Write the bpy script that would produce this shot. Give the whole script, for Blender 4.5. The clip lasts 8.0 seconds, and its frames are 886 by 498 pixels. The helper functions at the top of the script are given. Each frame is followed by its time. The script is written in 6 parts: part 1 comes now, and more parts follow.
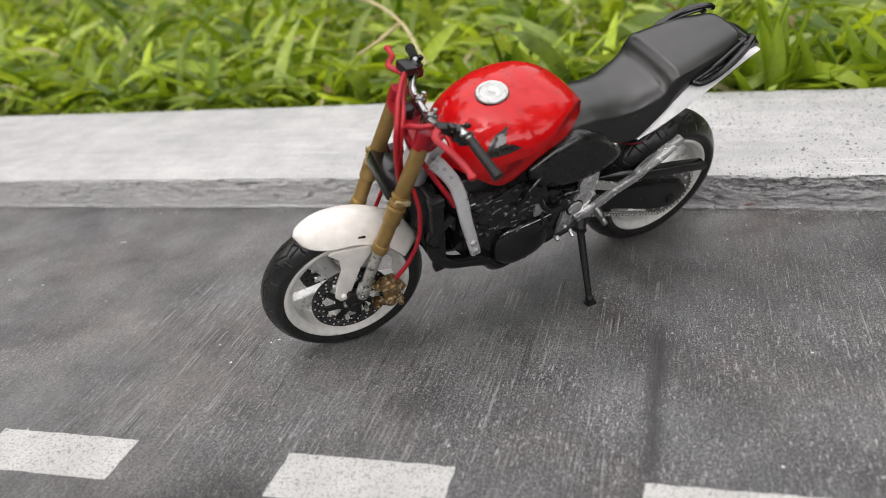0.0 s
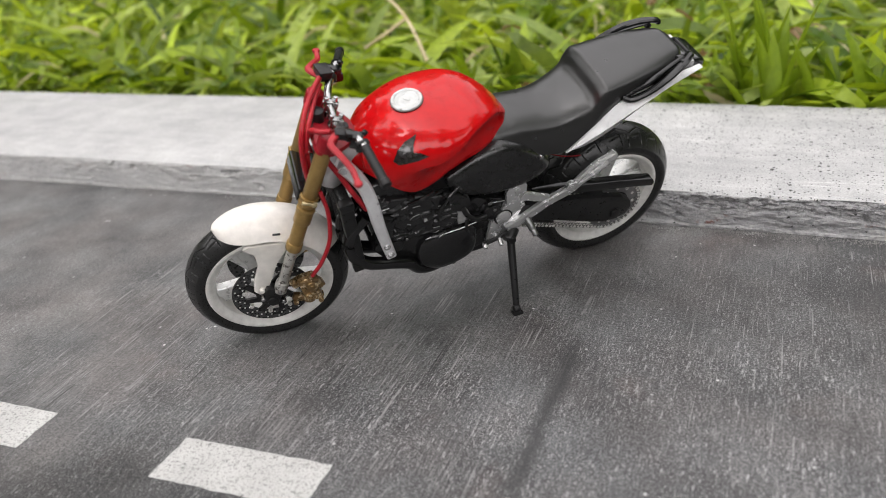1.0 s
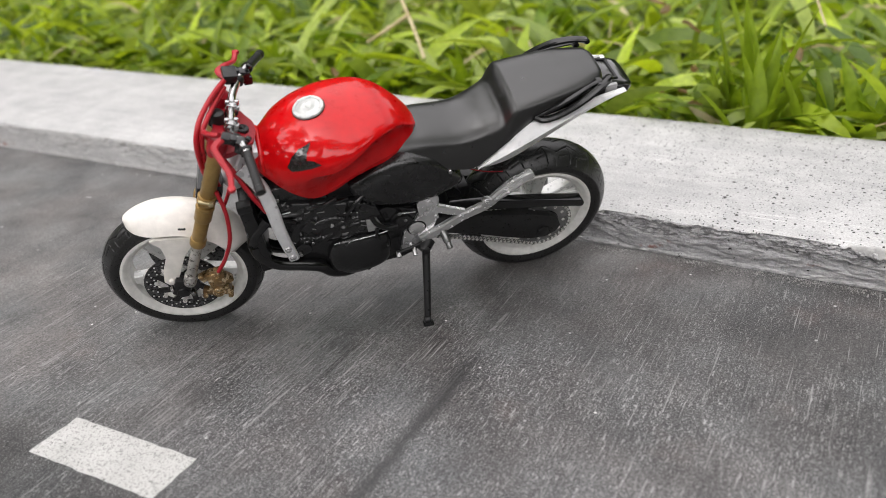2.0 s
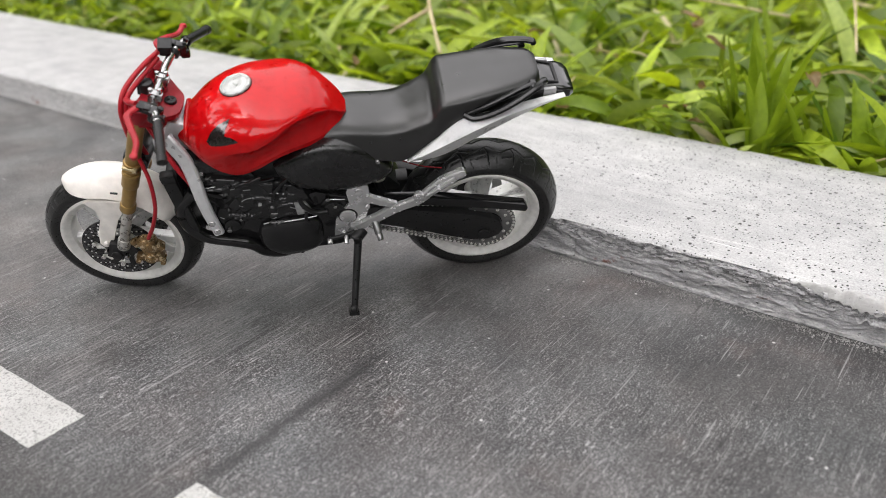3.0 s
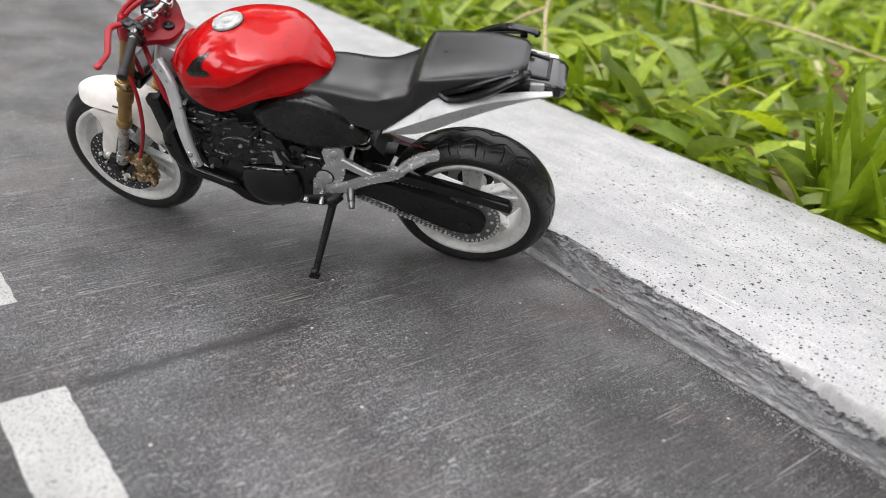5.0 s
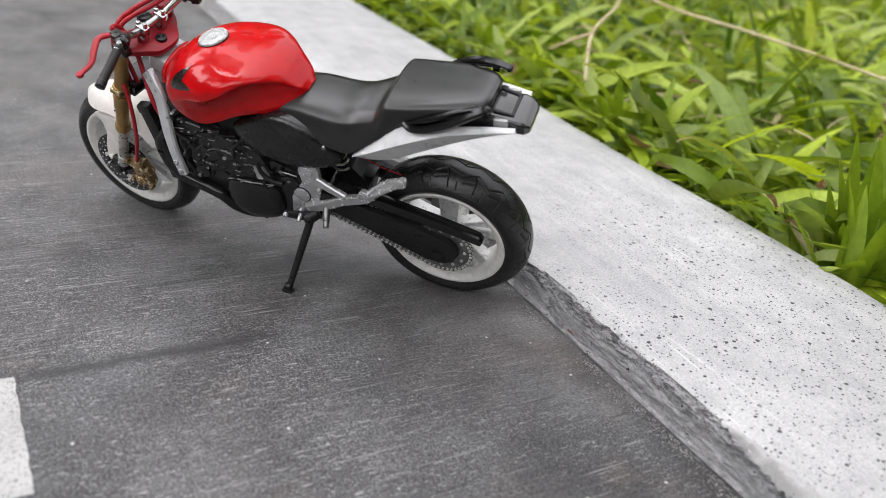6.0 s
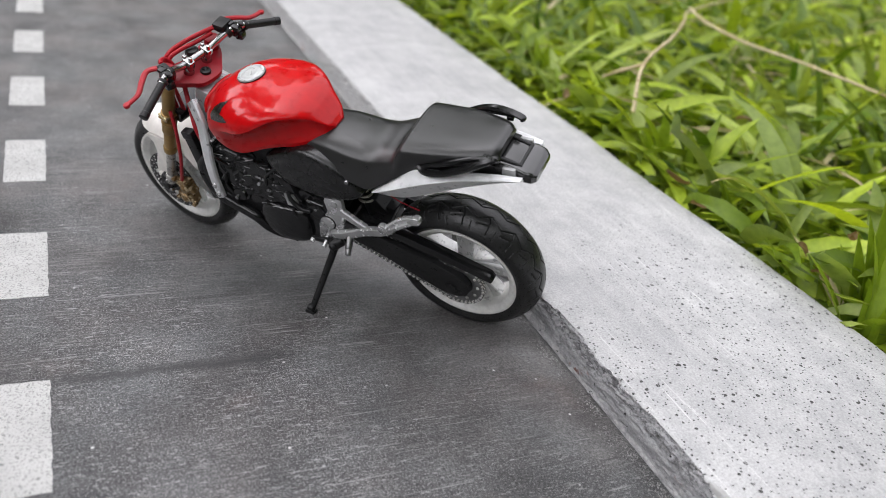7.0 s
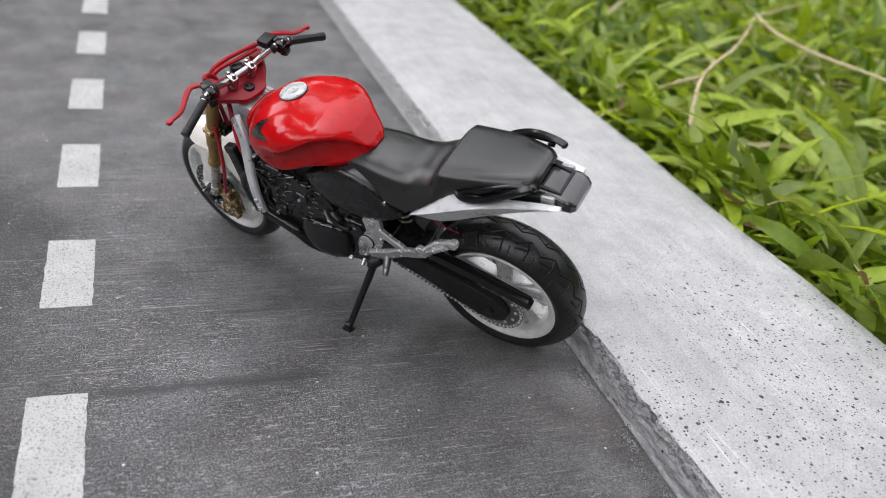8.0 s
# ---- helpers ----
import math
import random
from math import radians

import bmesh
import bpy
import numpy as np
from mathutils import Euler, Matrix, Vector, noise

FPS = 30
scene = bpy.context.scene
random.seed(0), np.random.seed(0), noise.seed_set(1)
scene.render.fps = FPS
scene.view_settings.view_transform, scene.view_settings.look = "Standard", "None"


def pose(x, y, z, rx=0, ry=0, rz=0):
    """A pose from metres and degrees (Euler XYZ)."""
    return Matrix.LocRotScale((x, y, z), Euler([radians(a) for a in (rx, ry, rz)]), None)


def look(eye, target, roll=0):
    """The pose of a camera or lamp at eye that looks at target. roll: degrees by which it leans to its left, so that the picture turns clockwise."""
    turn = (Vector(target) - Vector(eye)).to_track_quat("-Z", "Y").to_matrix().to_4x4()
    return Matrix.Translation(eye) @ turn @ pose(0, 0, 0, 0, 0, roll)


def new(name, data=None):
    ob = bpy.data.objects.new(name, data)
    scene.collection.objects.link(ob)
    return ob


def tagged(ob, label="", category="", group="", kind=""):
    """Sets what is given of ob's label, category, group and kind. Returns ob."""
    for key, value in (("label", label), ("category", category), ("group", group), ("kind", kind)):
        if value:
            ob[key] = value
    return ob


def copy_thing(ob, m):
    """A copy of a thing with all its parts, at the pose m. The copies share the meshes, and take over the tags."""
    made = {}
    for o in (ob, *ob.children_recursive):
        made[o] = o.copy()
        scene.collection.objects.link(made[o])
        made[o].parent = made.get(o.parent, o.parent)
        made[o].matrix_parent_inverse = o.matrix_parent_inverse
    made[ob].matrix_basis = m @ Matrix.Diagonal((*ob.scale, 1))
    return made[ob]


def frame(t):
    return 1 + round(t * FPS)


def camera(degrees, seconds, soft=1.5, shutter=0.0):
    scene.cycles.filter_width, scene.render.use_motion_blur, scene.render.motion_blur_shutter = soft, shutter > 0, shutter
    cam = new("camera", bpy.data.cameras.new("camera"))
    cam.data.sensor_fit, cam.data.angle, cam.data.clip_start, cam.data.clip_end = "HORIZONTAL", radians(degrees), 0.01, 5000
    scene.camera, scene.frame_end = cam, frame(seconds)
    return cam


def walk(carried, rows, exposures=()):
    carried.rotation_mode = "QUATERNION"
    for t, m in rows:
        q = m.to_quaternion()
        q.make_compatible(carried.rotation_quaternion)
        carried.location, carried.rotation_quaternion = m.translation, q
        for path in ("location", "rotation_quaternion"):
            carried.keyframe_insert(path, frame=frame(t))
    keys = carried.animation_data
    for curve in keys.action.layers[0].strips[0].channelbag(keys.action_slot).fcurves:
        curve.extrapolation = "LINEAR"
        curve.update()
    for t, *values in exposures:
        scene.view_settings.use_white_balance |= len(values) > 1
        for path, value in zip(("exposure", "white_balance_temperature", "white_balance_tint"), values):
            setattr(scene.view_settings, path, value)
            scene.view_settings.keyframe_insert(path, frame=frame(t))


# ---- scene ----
from mathutils.bvhtree import BVHTree

cam = camera(56.12, 8.0, 0.75)
PATH = [
    (0, (0.03050, -0.29826, 0.13491), (-0.05418, -0.04247, 0.00301), -6.978),
    (0.5, (0.04756, -0.29611, 0.13695), (-0.04656, -0.04455, 0.00334), -6.220),
    (1, (0.07376, -0.28489, 0.13602), (-0.03606, -0.03950, 0.00290), -5.882),
    (1.5, (0.09331, -0.27484, 0.13912), (-0.02674, -0.03587, 0.00318), -5.104),
    (2, (0.11902, -0.26137, 0.13905), (-0.01552, -0.03004, 0.00346), -4.071),
    (3.5, (0.16960, -0.22649, 0.13053), (-0.00078, -0.01908, -0.00347), 0.888),
    (4, (0.17758, -0.22066, 0.12706), (-0.00191, -0.02030, -0.00575), 3.106),
    (4.5, (0.18880, -0.20360, 0.12544), (-0.00499, -0.01763, -0.00821), 4.906),
    (6, (0.21549, -0.14972, 0.13529), (-0.01206, -0.00916, -0.00060), 7.815),
    (6.5, (0.22311, -0.13968, 0.14489), (-0.01013, -0.01200, 0.00597), 8.292),
    (7, (0.22645, -0.13609, 0.15265), (-0.01229, -0.02075, 0.01227), 8.581),
    (7.5, (0.22566, -0.13000, 0.15790), (-0.01702, -0.02659, 0.01502), 8.182),
    (8, (0.22070, -0.12790, 0.15960), (-0.02384, -0.03286, 0.01410), 8.108),
]
walk(cam, [(t, look(eye, target, roll)) for t, eye, target, roll in PATH],
     [(0.0, 2.09, 6440, 10), (2.0, 2.19, 6440, 10), (4.5, 2.25, 6320, 10), (7.0, 2.07, 6160, 11), (8.0, 2.02, 6100, 11)])
# phone lens: the model is sharp, the lawn and the far kerb fall out of focus
cam.data.dof.use_dof = True
cam.data.dof.focus_distance = 0.255
cam.data.dof.aperture_fstop = 13.0

# ---- light: bright overcast sky ----
world = bpy.data.worlds.new("overcast_sky")
scene.world = world
world.use_nodes = True
wn, wl = world.node_tree.nodes, world.node_tree.links
sky = wn.new("ShaderNodeTexSky")
sky.sky_type = "NISHITA"
sky.sun_disc = False
sky.sun_elevation = radians(52)
sky.sun_rotation = radians(197)
sky.dust_density = 2.0
sky.air_density = 1.0
sky.ozone_density = 0.6
hsv = wn.new("ShaderNodeHueSaturation")
hsv.inputs["Saturation"].default_value = 0.06
wl.new(sky.outputs[0], hsv.inputs["Color"])
warm = wn.new("ShaderNodeMix")
warm.data_type, warm.blend_type = "RGBA", "MULTIPLY"
warm.inputs[0].default_value = 1.0
warm.inputs[7].default_value = (1.04, 0.99, 0.985, 1)
wl.new(hsv.outputs[0], warm.inputs[6])
wl.new(warm.outputs[2], wn["Background"].inputs[0])
wn["Background"].inputs[1].default_value = 0.15
sun_data = bpy.data.lights.new("sun", "SUN")
sun_data.energy = 0.4
sun_data.angle = radians(150)
sun_data.color = (1.0, 0.97, 0.92)
sun = new("sun", sun_data)
sun.matrix_world = look((-0.3, -1.0, 1.35), (0, 0, 0))


# ---- materials ----
def nodes_of(name):
    m = bpy.data.materials.new(name)
    m.use_nodes = True
    nt = m.node_tree
    return m, nt.nodes, nt.links, nt.nodes["Principled BSDF"]


def tex_coord(n, l, stretch=(1, 1, 1), kind="Object", turn=0.0):
    c = n.new("ShaderNodeTexCoord")
    mp = n.new("ShaderNodeMapping")
    mp.inputs["Scale"].default_value = stretch
    mp.inputs["Rotation"].default_value = (0, 0, turn)
    l.new(c.outputs[kind], mp.inputs[0])
    return mp.outputs[0]


def noise_tex(n, l, vec, scale, detail=4.0, rough=0.55):
    t = n.new("ShaderNodeTexNoise")
    t.inputs["Scale"].default_value = scale
    t.inputs["Detail"].default_value = detail
    t.inputs["Roughness"].default_value = rough
    l.new(vec, t.inputs["Vector"])
    return t.outputs["Fac"]


def ramp(n, l, fac, a, b, va=(0, 0, 0, 1), vb=(1, 1, 1, 1)):
    r = n.new("ShaderNodeValToRGB")
    r.color_ramp.elements[0].position, r.color_ramp.elements[1].position = a, b
    r.color_ramp.elements[0].color, r.color_ramp.elements[1].color = va, vb
    l.new(fac, r.inputs[0])
    return r.outputs[0]


def blend(n, l, fac, a, b, how="MIX"):
    x = n.new("ShaderNodeMix")
    x.data_type, x.blend_type = "RGBA", how
    for slot, v in ((0, fac), (6, a), (7, b)):
        if isinstance(v, (int, float)):
            x.inputs[slot].default_value = v
        elif isinstance(v, tuple):
            x.inputs[slot].default_value = (*v[:3], 1)
        else:
            l.new(v, x.inputs[slot])
    return x.outputs[2]


def maths(n, l, op, a, b=0.0):
    x = n.new("ShaderNodeMath")
    x.operation = op
    for slot, v in ((0, a), (1, b)):
        if isinstance(v, (int, float)):
            x.inputs[slot].default_value = v
        else:
            l.new(v, x.inputs[slot])
    return x.outputs[0]


def bump(n, l, p, height, strength, distance):
    b = n.new("ShaderNodeBump")
    b.inputs["Strength"].default_value = strength
    b.inputs["Distance"].default_value = distance
    l.new(height, b.inputs["Height"])
    l.new(b.outputs[0], p.inputs["Normal"])


def paint(name, low, high, rough, metal=0.0, coat=0.0, grain=900.0, relief=0.15, wear=None, wear_from=0.62, spec=0.5):
    """A painted or moulded surface: two tones at two scales, fine relief and, if given, dry-brushed wear."""
    m, n, l, p = nodes_of(name)
    v = tex_coord(n, l)
    big = noise_tex(n, l, v, grain * 0.12, 3)
    fine = noise_tex(n, l, v, grain, 5)
    col = blend(n, l, ramp(n, l, big, 0.3, 0.7), low, high)
    mul = blend(n, l, 1.0, col, ramp(n, l, fine, 0.3, 0.7, (0.88, 0.88, 0.88, 1), (1.08, 1.08, 1.08, 1)), "MULTIPLY")
    if wear:
        w = noise_tex(n, l, v, grain * 0.7, 6, 0.7)
        mul = blend(n, l, ramp(n, l, w, wear_from, wear_from + 0.05), mul, wear)
    l.new(mul, p.inputs["Base Color"])
    l.new(ramp(n, l, fine, 0.3, 0.7, (rough * 0.8,) * 3 + (1,), (min(1, rough * 1.25),) * 3 + (1,)), p.inputs["Roughness"])
    p.inputs["Metallic"].default_value = metal
    p.inputs["Specular IOR Level"].default_value = spec
    p.inputs["Coat Weight"].default_value = coat
    p.inputs["Coat Roughness"].default_value = 0.015
    if relief:
        bump(n, l, p, fine, relief, 0.0002)
    return m


RED = paint("red_gloss_paint", (0.47, 0.002, 0.004), (0.53, 0.003, 0.005), 0.3, coat=0.58, grain=300, relief=0.0, spec=0.05)
RED_MATT = paint("red_hand_paint", (0.25, 0.006, 0.014), (0.33, 0.010, 0.019), 0.34, relief=0.3, spec=0.3)
RED_CABLE = paint("red_rubber_cable", (0.34, 0.009, 0.018), (0.43, 0.015, 0.024), 0.36, relief=0.2, spec=0.35)
SEAT_BLACK = paint("matt_black_seat", (0.0065, 0.0065, 0.0066), (0.0090, 0.0090, 0.0091), 0.34, grain=220, relief=0.0, spec=0.8)
BLACK = paint("gloss_black_paint", (0.006, 0.006, 0.0065), (0.009, 0.009, 0.0095), 0.17, relief=0.15, spec=0.5)
BLACK_COVER = paint("soft_gloss_black_panel", (0.005, 0.005, 0.0055), (0.008, 0.008, 0.0085), 0.26, grain=300, relief=0.1, spec=0.65)
BLACK_SATIN = paint("satin_black_plastic", (0.010, 0.010, 0.0105), (0.017, 0.017, 0.0175), 0.32, relief=0.25, spec=0.3)
ENGINE = paint("black_engine_paint", (0.009, 0.009, 0.0098), (0.017, 0.017, 0.0178), 0.15, grain=420, relief=0.8, wear=(0.24, 0.24, 0.24), wear_from=0.70, spec=0.5)
ENGINE_EDGE = paint("rubbed_glint_edge", (0.12, 0.12, 0.122), (0.62, 0.62, 0.62), 0.2, metal=0.5, grain=900, relief=0.8)
RUBBER = paint("tyre_rubber", (0.010, 0.010, 0.0102), (0.017, 0.017, 0.0172), 0.31, grain=1800, relief=0.3, spec=0.45)
WHITE = paint("cream_white_paint", (0.74, 0.70, 0.655), (0.80, 0.77, 0.725), 0.36, grain=300, relief=0.1)
WHITE_CLEAN = paint("white_tail_paint", (0.755, 0.755, 0.765), (0.785, 0.785, 0.795), 0.3, grain=300, relief=0.08)
RIM_WHITE = paint("white_rim_paint", (0.76, 0.75, 0.72), (0.82, 0.81, 0.78), 0.34, grain=500, relief=0.3, wear=(0.6, 0.58, 0.54), wear_from=0.70)
SPOKE = paint("pearl_silver_spoke", (0.70, 0.70, 0.685), (0.80, 0.80, 0.785), 0.3, metal=0.25, grain=600, relief=0.2)
SILVER = paint("brushed_silver_paint", (0.58, 0.58, 0.585), (0.74, 0.74, 0.745), 0.24, metal=0.7, grain=500, relief=0.06, wear=(0.26, 0.26, 0.26), wear_from=0.76)
FRAME_SILVER = paint("pale_silver_frame_paint", (0.60, 0.60, 0.615), (0.70, 0.70, 0.715), 0.3, metal=0.4, grain=300, relief=0.04)
CHROME = paint("bright_chrome", (0.36, 0.36, 0.36), (0.5, 0.5, 0.5), 0.2, metal=1.0, grain=700, relief=0.3, wear=(0.06, 0.06, 0.06), wear_from=0.66)
GOLD = paint("dull_gold_paint", (0.27, 0.17, 0.055), (0.37, 0.24, 0.085), 0.38, metal=0.55, grain=800, relief=0.4, wear=(0.10, 0.06, 0.02), wear_from=0.68)
BRIGHT_GOLD = paint("rubbed_brass", (0.45, 0.36, 0.18), (0.66, 0.58, 0.38), 0.3, metal=0.7, grain=800, relief=0.4)
BRONZE = paint("bronze_caliper_paint", (0.10, 0.055, 0.025), (0.36, 0.24, 0.11), 0.3, metal=0.7, grain=700, relief=1.0, wear=(0.75, 0.62, 0.42), wear_from=0.545)
WORN_TUBE = paint("crumbled_silver_paint", (0.34, 0.33, 0.31), (0.62, 0.61, 0.58), 0.32, metal=0.6, grain=900, relief=1.0, wear=(0.10, 0.09, 0.08), wear_from=0.545)
STEEL = paint("drilled_steel", (0.20, 0.20, 0.20), (0.34, 0.34, 0.34), 0.34, metal=0.9, grain=1000, relief=0.3)
DISC = paint("blackened_disc_steel", (0.025, 0.025, 0.027), (0.07, 0.07, 0.072), 0.28, metal=0.5, grain=1000, relief=0.3)
CHAIN_MAT = paint("oily_steel_chain", (0.14, 0.138, 0.135), (0.34, 0.34, 0.33), 0.3, metal=0.6, grain=1600, relief=0.5)
PIN = paint("bright_chain_pin", (0.66, 0.65, 0.63), (0.82, 0.81, 0.79), 0.3, metal=0.5, grain=1600, relief=0.3)
CAP = paint("satin_white_metal_cap", (0.46, 0.47, 0.46), (0.58, 0.59, 0.58), 0.34, metal=0.4, grain=900, relief=0.4)
DECAL = paint("dark_foil_decal", (0.010, 0.008, 0.008), (0.025, 0.02, 0.02), 0.25, coat=1.0, grain=900, relief=0.0)
LAMP_GLASS = paint("smoked_lamp_plastic", (0.006, 0.006, 0.0065), (0.014, 0.014, 0.014), 0.16, spec=0.8, coat=0.6, grain=400, relief=0.0)
LENS = paint("clear_grey_lens", (0.30, 0.30, 0.302), (0.45, 0.45, 0.45), 0.14, coat=0.6, grain=600, relief=0.1)
LENS_DARK = paint("smoky_grey_lens", (0.014, 0.014, 0.0145), (0.03, 0.03, 0.03), 0.2, coat=0.6, grain=600, relief=0.1)
GLINT_LINE = paint("glint_line_grey", (0.30, 0.30, 0.30), (0.46, 0.46, 0.46), 0.3, grain=900, relief=0.2)
SPRING = paint("steel_spring", (0.42, 0.40, 0.35), (0.55, 0.53, 0.47), 0.3, metal=0.9, grain=900, relief=0.2)


def road_material():
    m, n, l, p = nodes_of("dark_painted_road_board")
    v = tex_coord(n, l)
    streak = tex_coord(n, l, (1.0, 0.07, 1.0), turn=0.012)
    sx = n.new("ShaderNodeSeparateXYZ")
    l.new(v, sx.inputs[0])

    def times(*parts):
        out = parts[0]
        for q in parts[1:]:
            out = maths(n, l, "MULTIPLY", out, q)
        return out

    def over(col, fac, tone):
        return blend(n, l, fac, col, tone)

    broad = noise_tex(n, l, v, 9, 4)
    cloud = noise_tex(n, l, v, 45, 5)
    line = noise_tex(n, l, streak, 900, 5, 0.65)
    fine = noise_tex(n, l, v, 1500, 4, 0.75)
    grit = noise_tex(n, l, v, 850, 3, 0.7)
    # the board is brushed smooth at one end and coarse at the other
    end = maths(n, l, "ADD", sx.outputs[0], maths(n, l, "MULTIPLY", maths(n, l, "SUBTRACT", noise_tex(n, l, v, 14, 4), 0.5), 0.16))
    end = maths(n, l, "SUBTRACT", end, maths(n, l, "MULTIPLY", maths(n, l, "ADD", sx.outputs[1], 0.1), 1.25))
    coarse = ramp(n, l, maths(n, l, "ADD", end, 0.5), 0.43, 0.51)
    # the lane is paler than the strip along the kerb: part paint, part shade and sheen put into the colour
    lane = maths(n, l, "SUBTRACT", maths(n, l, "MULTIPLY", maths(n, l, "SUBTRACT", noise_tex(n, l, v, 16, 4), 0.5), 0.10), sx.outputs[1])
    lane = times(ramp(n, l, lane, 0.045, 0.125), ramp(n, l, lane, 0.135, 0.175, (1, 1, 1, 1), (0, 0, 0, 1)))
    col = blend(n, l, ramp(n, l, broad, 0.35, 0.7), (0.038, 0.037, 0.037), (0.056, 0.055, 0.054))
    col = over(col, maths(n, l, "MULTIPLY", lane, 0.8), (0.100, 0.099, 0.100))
    col = blend(n, l, coarse, (0.128, 0.125, 0.122), col)
    col = blend(n, l, 1.0, col, ramp(n, l, noise_tex(n, l, v, 34, 5, 0.6), 0.34, 0.68, (0.60, 0.60, 0.61, 1), (1.36, 1.36, 1.35, 1)), "MULTIPLY")
    col = blend(n, l, 1.0, col, ramp(n, l, noise_tex(n, l, v, 24, 4, 0.6), 0.38, 0.62, (0.965, 1.0, 1.03, 1), (1.03, 0.985, 0.985, 1)), "MULTIPLY")
    rough = maths(n, l, "ADD", maths(n, l, "MULTIPLY", coarse, 0.5), 0.5)
    for tex, a, b, lo, hi in ((line, 0.36, 0.64, 0.78, 1.16), (fine, 0.40, 0.58, 0.45, 1.6), (grit, 0.40, 0.58, 0.70, 1.22)):
        col = blend(n, l, 1.0, col, blend(n, l, rough, (1.0, 1.0, 1.0), ramp(n, l, tex, a, b, (lo, lo, lo, 1), (hi, hi, hi, 1))), "MULTIPLY")
    scuff = times(ramp(n, l, noise_tex(n, l, v, 38, 5, 0.65), 0.57, 0.72), ramp(n, l, noise_tex(n, l, v, 900, 4, 0.7), 0.46, 0.58))
    col = over(col, times(scuff, maths(n, l, "SUBTRACT", 1.0, coarse), 0.6), (0.30, 0.295, 0.285))
    pit = ramp(n, l, noise_tex(n, l, v, 1300, 4, 0.7), 0.60, 0.66)
    col = over(col, times(pit, 0.7), (0.022, 0.022, 0.022))
    rust = ramp(n, l, noise_tex(n, l, v, 26, 5, 0.65), 0.60, 0.74)
    col = over(col, times(rust, 0.35), (0.115, 0.075, 0.064))
    # pale grains and hair-fine nicks that lie every way, with a few long brush dashes among them; the grains' lit
    # relief is put into the colour
    gate = times(ramp(n, l, noise_tex(n, l, v, 30, 5, 0.6), 0.32, 0.60, (0.25, 0.25, 0.25, 1), (1, 1, 1, 1)), rough, maths(n, l, "ADD", maths(n, l, "MULTIPLY", lane, 0.6), 0.4))
    col = over(col, times(gate, ramp(n, l, noise_tex(n, l, v, 2000, 3, 0.6), 0.575, 0.60), 0.85), (0.44, 0.438, 0.435))
    for turn, scale, size in ((0.55, 1250, 0.20), (-0.75, 1150, 0.22), (1.45, 1050, 0.18), (2.2, 1400, 0.25)):
        nick = ramp(n, l, noise_tex(n, l, tex_coord(n, l, (1.0, size, 1.0), turn=turn), scale, 3, 0.6), 0.64, 0.66)
        col = over(col, times(gate, nick, 0.75), (0.50, 0.495, 0.49))
    dash = ramp(n, l, noise_tex(n, l, tex_coord(n, l, (1.0, 0.035, 1.0), turn=0.012), 1500, 3, 0.6), 0.56, 0.61)
    some = ramp(n, l, maths(n, l, "ADD", noise_tex(n, l, tex_coord(n, l, (1.0, 0.6, 1.0)), 21, 4, 0.6), maths(n, l, "MULTIPLY", maths(n, l, "MAXIMUM", maths(n, l, "SUBTRACT", sx.outputs[0], 0.04), 0.0), 1.6)), 0.45, 0.60)
    dash = times(dash, ramp(n, l, noise_tex(n, l, v, 620, 4, 0.65), 0.47, 0.55), some)
    col = over(col, times(gate, dash, 0.5), (0.42, 0.415, 0.41))
    hair = ramp(n, l, noise_tex(n, l, tex_coord(n, l, (1.0, 0.02, 1.0), turn=0.03), 1700, 2, 0.5), 0.65, 0.68)
    col = over(col, times(hair, rough, some, 0.5), (0.42, 0.415, 0.41))
    dark = ramp(n, l, noise_tex(n, l, streak, 700, 3, 0.6), 0.62, 0.70)
    col = over(col, times(dark, rough, some, 0.75), (0.020, 0.020, 0.020))
    # long brush grooves, dark beside pale, in patches across the lane
    drift = maths(n, l, "MULTIPLY", maths(n, l, "SUBTRACT", noise_tex(n, l, v, 30, 3), 0.5), 0.08)
    zone = ramp(n, l, maths(n, l, "ABSOLUTE", maths(n, l, "ADD", sx.outputs[0], maths(n, l, "ADD", 0.062, drift))), 0.070, 0.100, (1, 1, 1, 1), (0, 0, 0, 1))
    zone = times(zone, ramp(n, l, maths(n, l, "ABSOLUTE", maths(n, l, "ADD", sx.outputs[1], 0.105)), 0.042, 0.062, (1, 1, 1, 1), (0, 0, 0, 1)))
    for scale, patch_scale, sway in ((950, 90, 0.02), (1500, 140, 0.035)):
        groove = noise_tex(n, l, tex_coord(n, l, (1.0, 0.014, 1.0), turn=sway), scale, 3, 0.6)
        here = times(zone, ramp(n, l, noise_tex(n, l, v, patch_scale, 4, 0.6), 0.44, 0.58))
        col = over(col, times(here, ramp(n, l, groove, 0.36, 0.41, (1, 1, 1, 1), (0, 0, 0, 1)), 0.7), (0.024, 0.024, 0.024))
        col = over(col, times(here, ramp(n, l, groove, 0.60, 0.64), 0.6), (0.34, 0.335, 0.33))
    dust = n.new("ShaderNodeTexVoronoi")
    dust.inputs["Scale"].default_value = 160
    l.new(v, dust.inputs["Vector"])
    dot = times(ramp(n, l, dust.outputs["Distance"], 0.05, 0.09, (1, 1, 1, 1), (0, 0, 0, 1)), ramp(n, l, noise_tex(n, l, v, 60, 2), 0.5, 0.6))
    col = over(col, dot, (0.62, 0.61, 0.60))
    # one dark brushed band that runs towards the kerb
    wob = maths(n, l, "MULTIPLY", maths(n, l, "SUBTRACT", noise_tex(n, l, v, 60, 2), 0.5), 0.004)
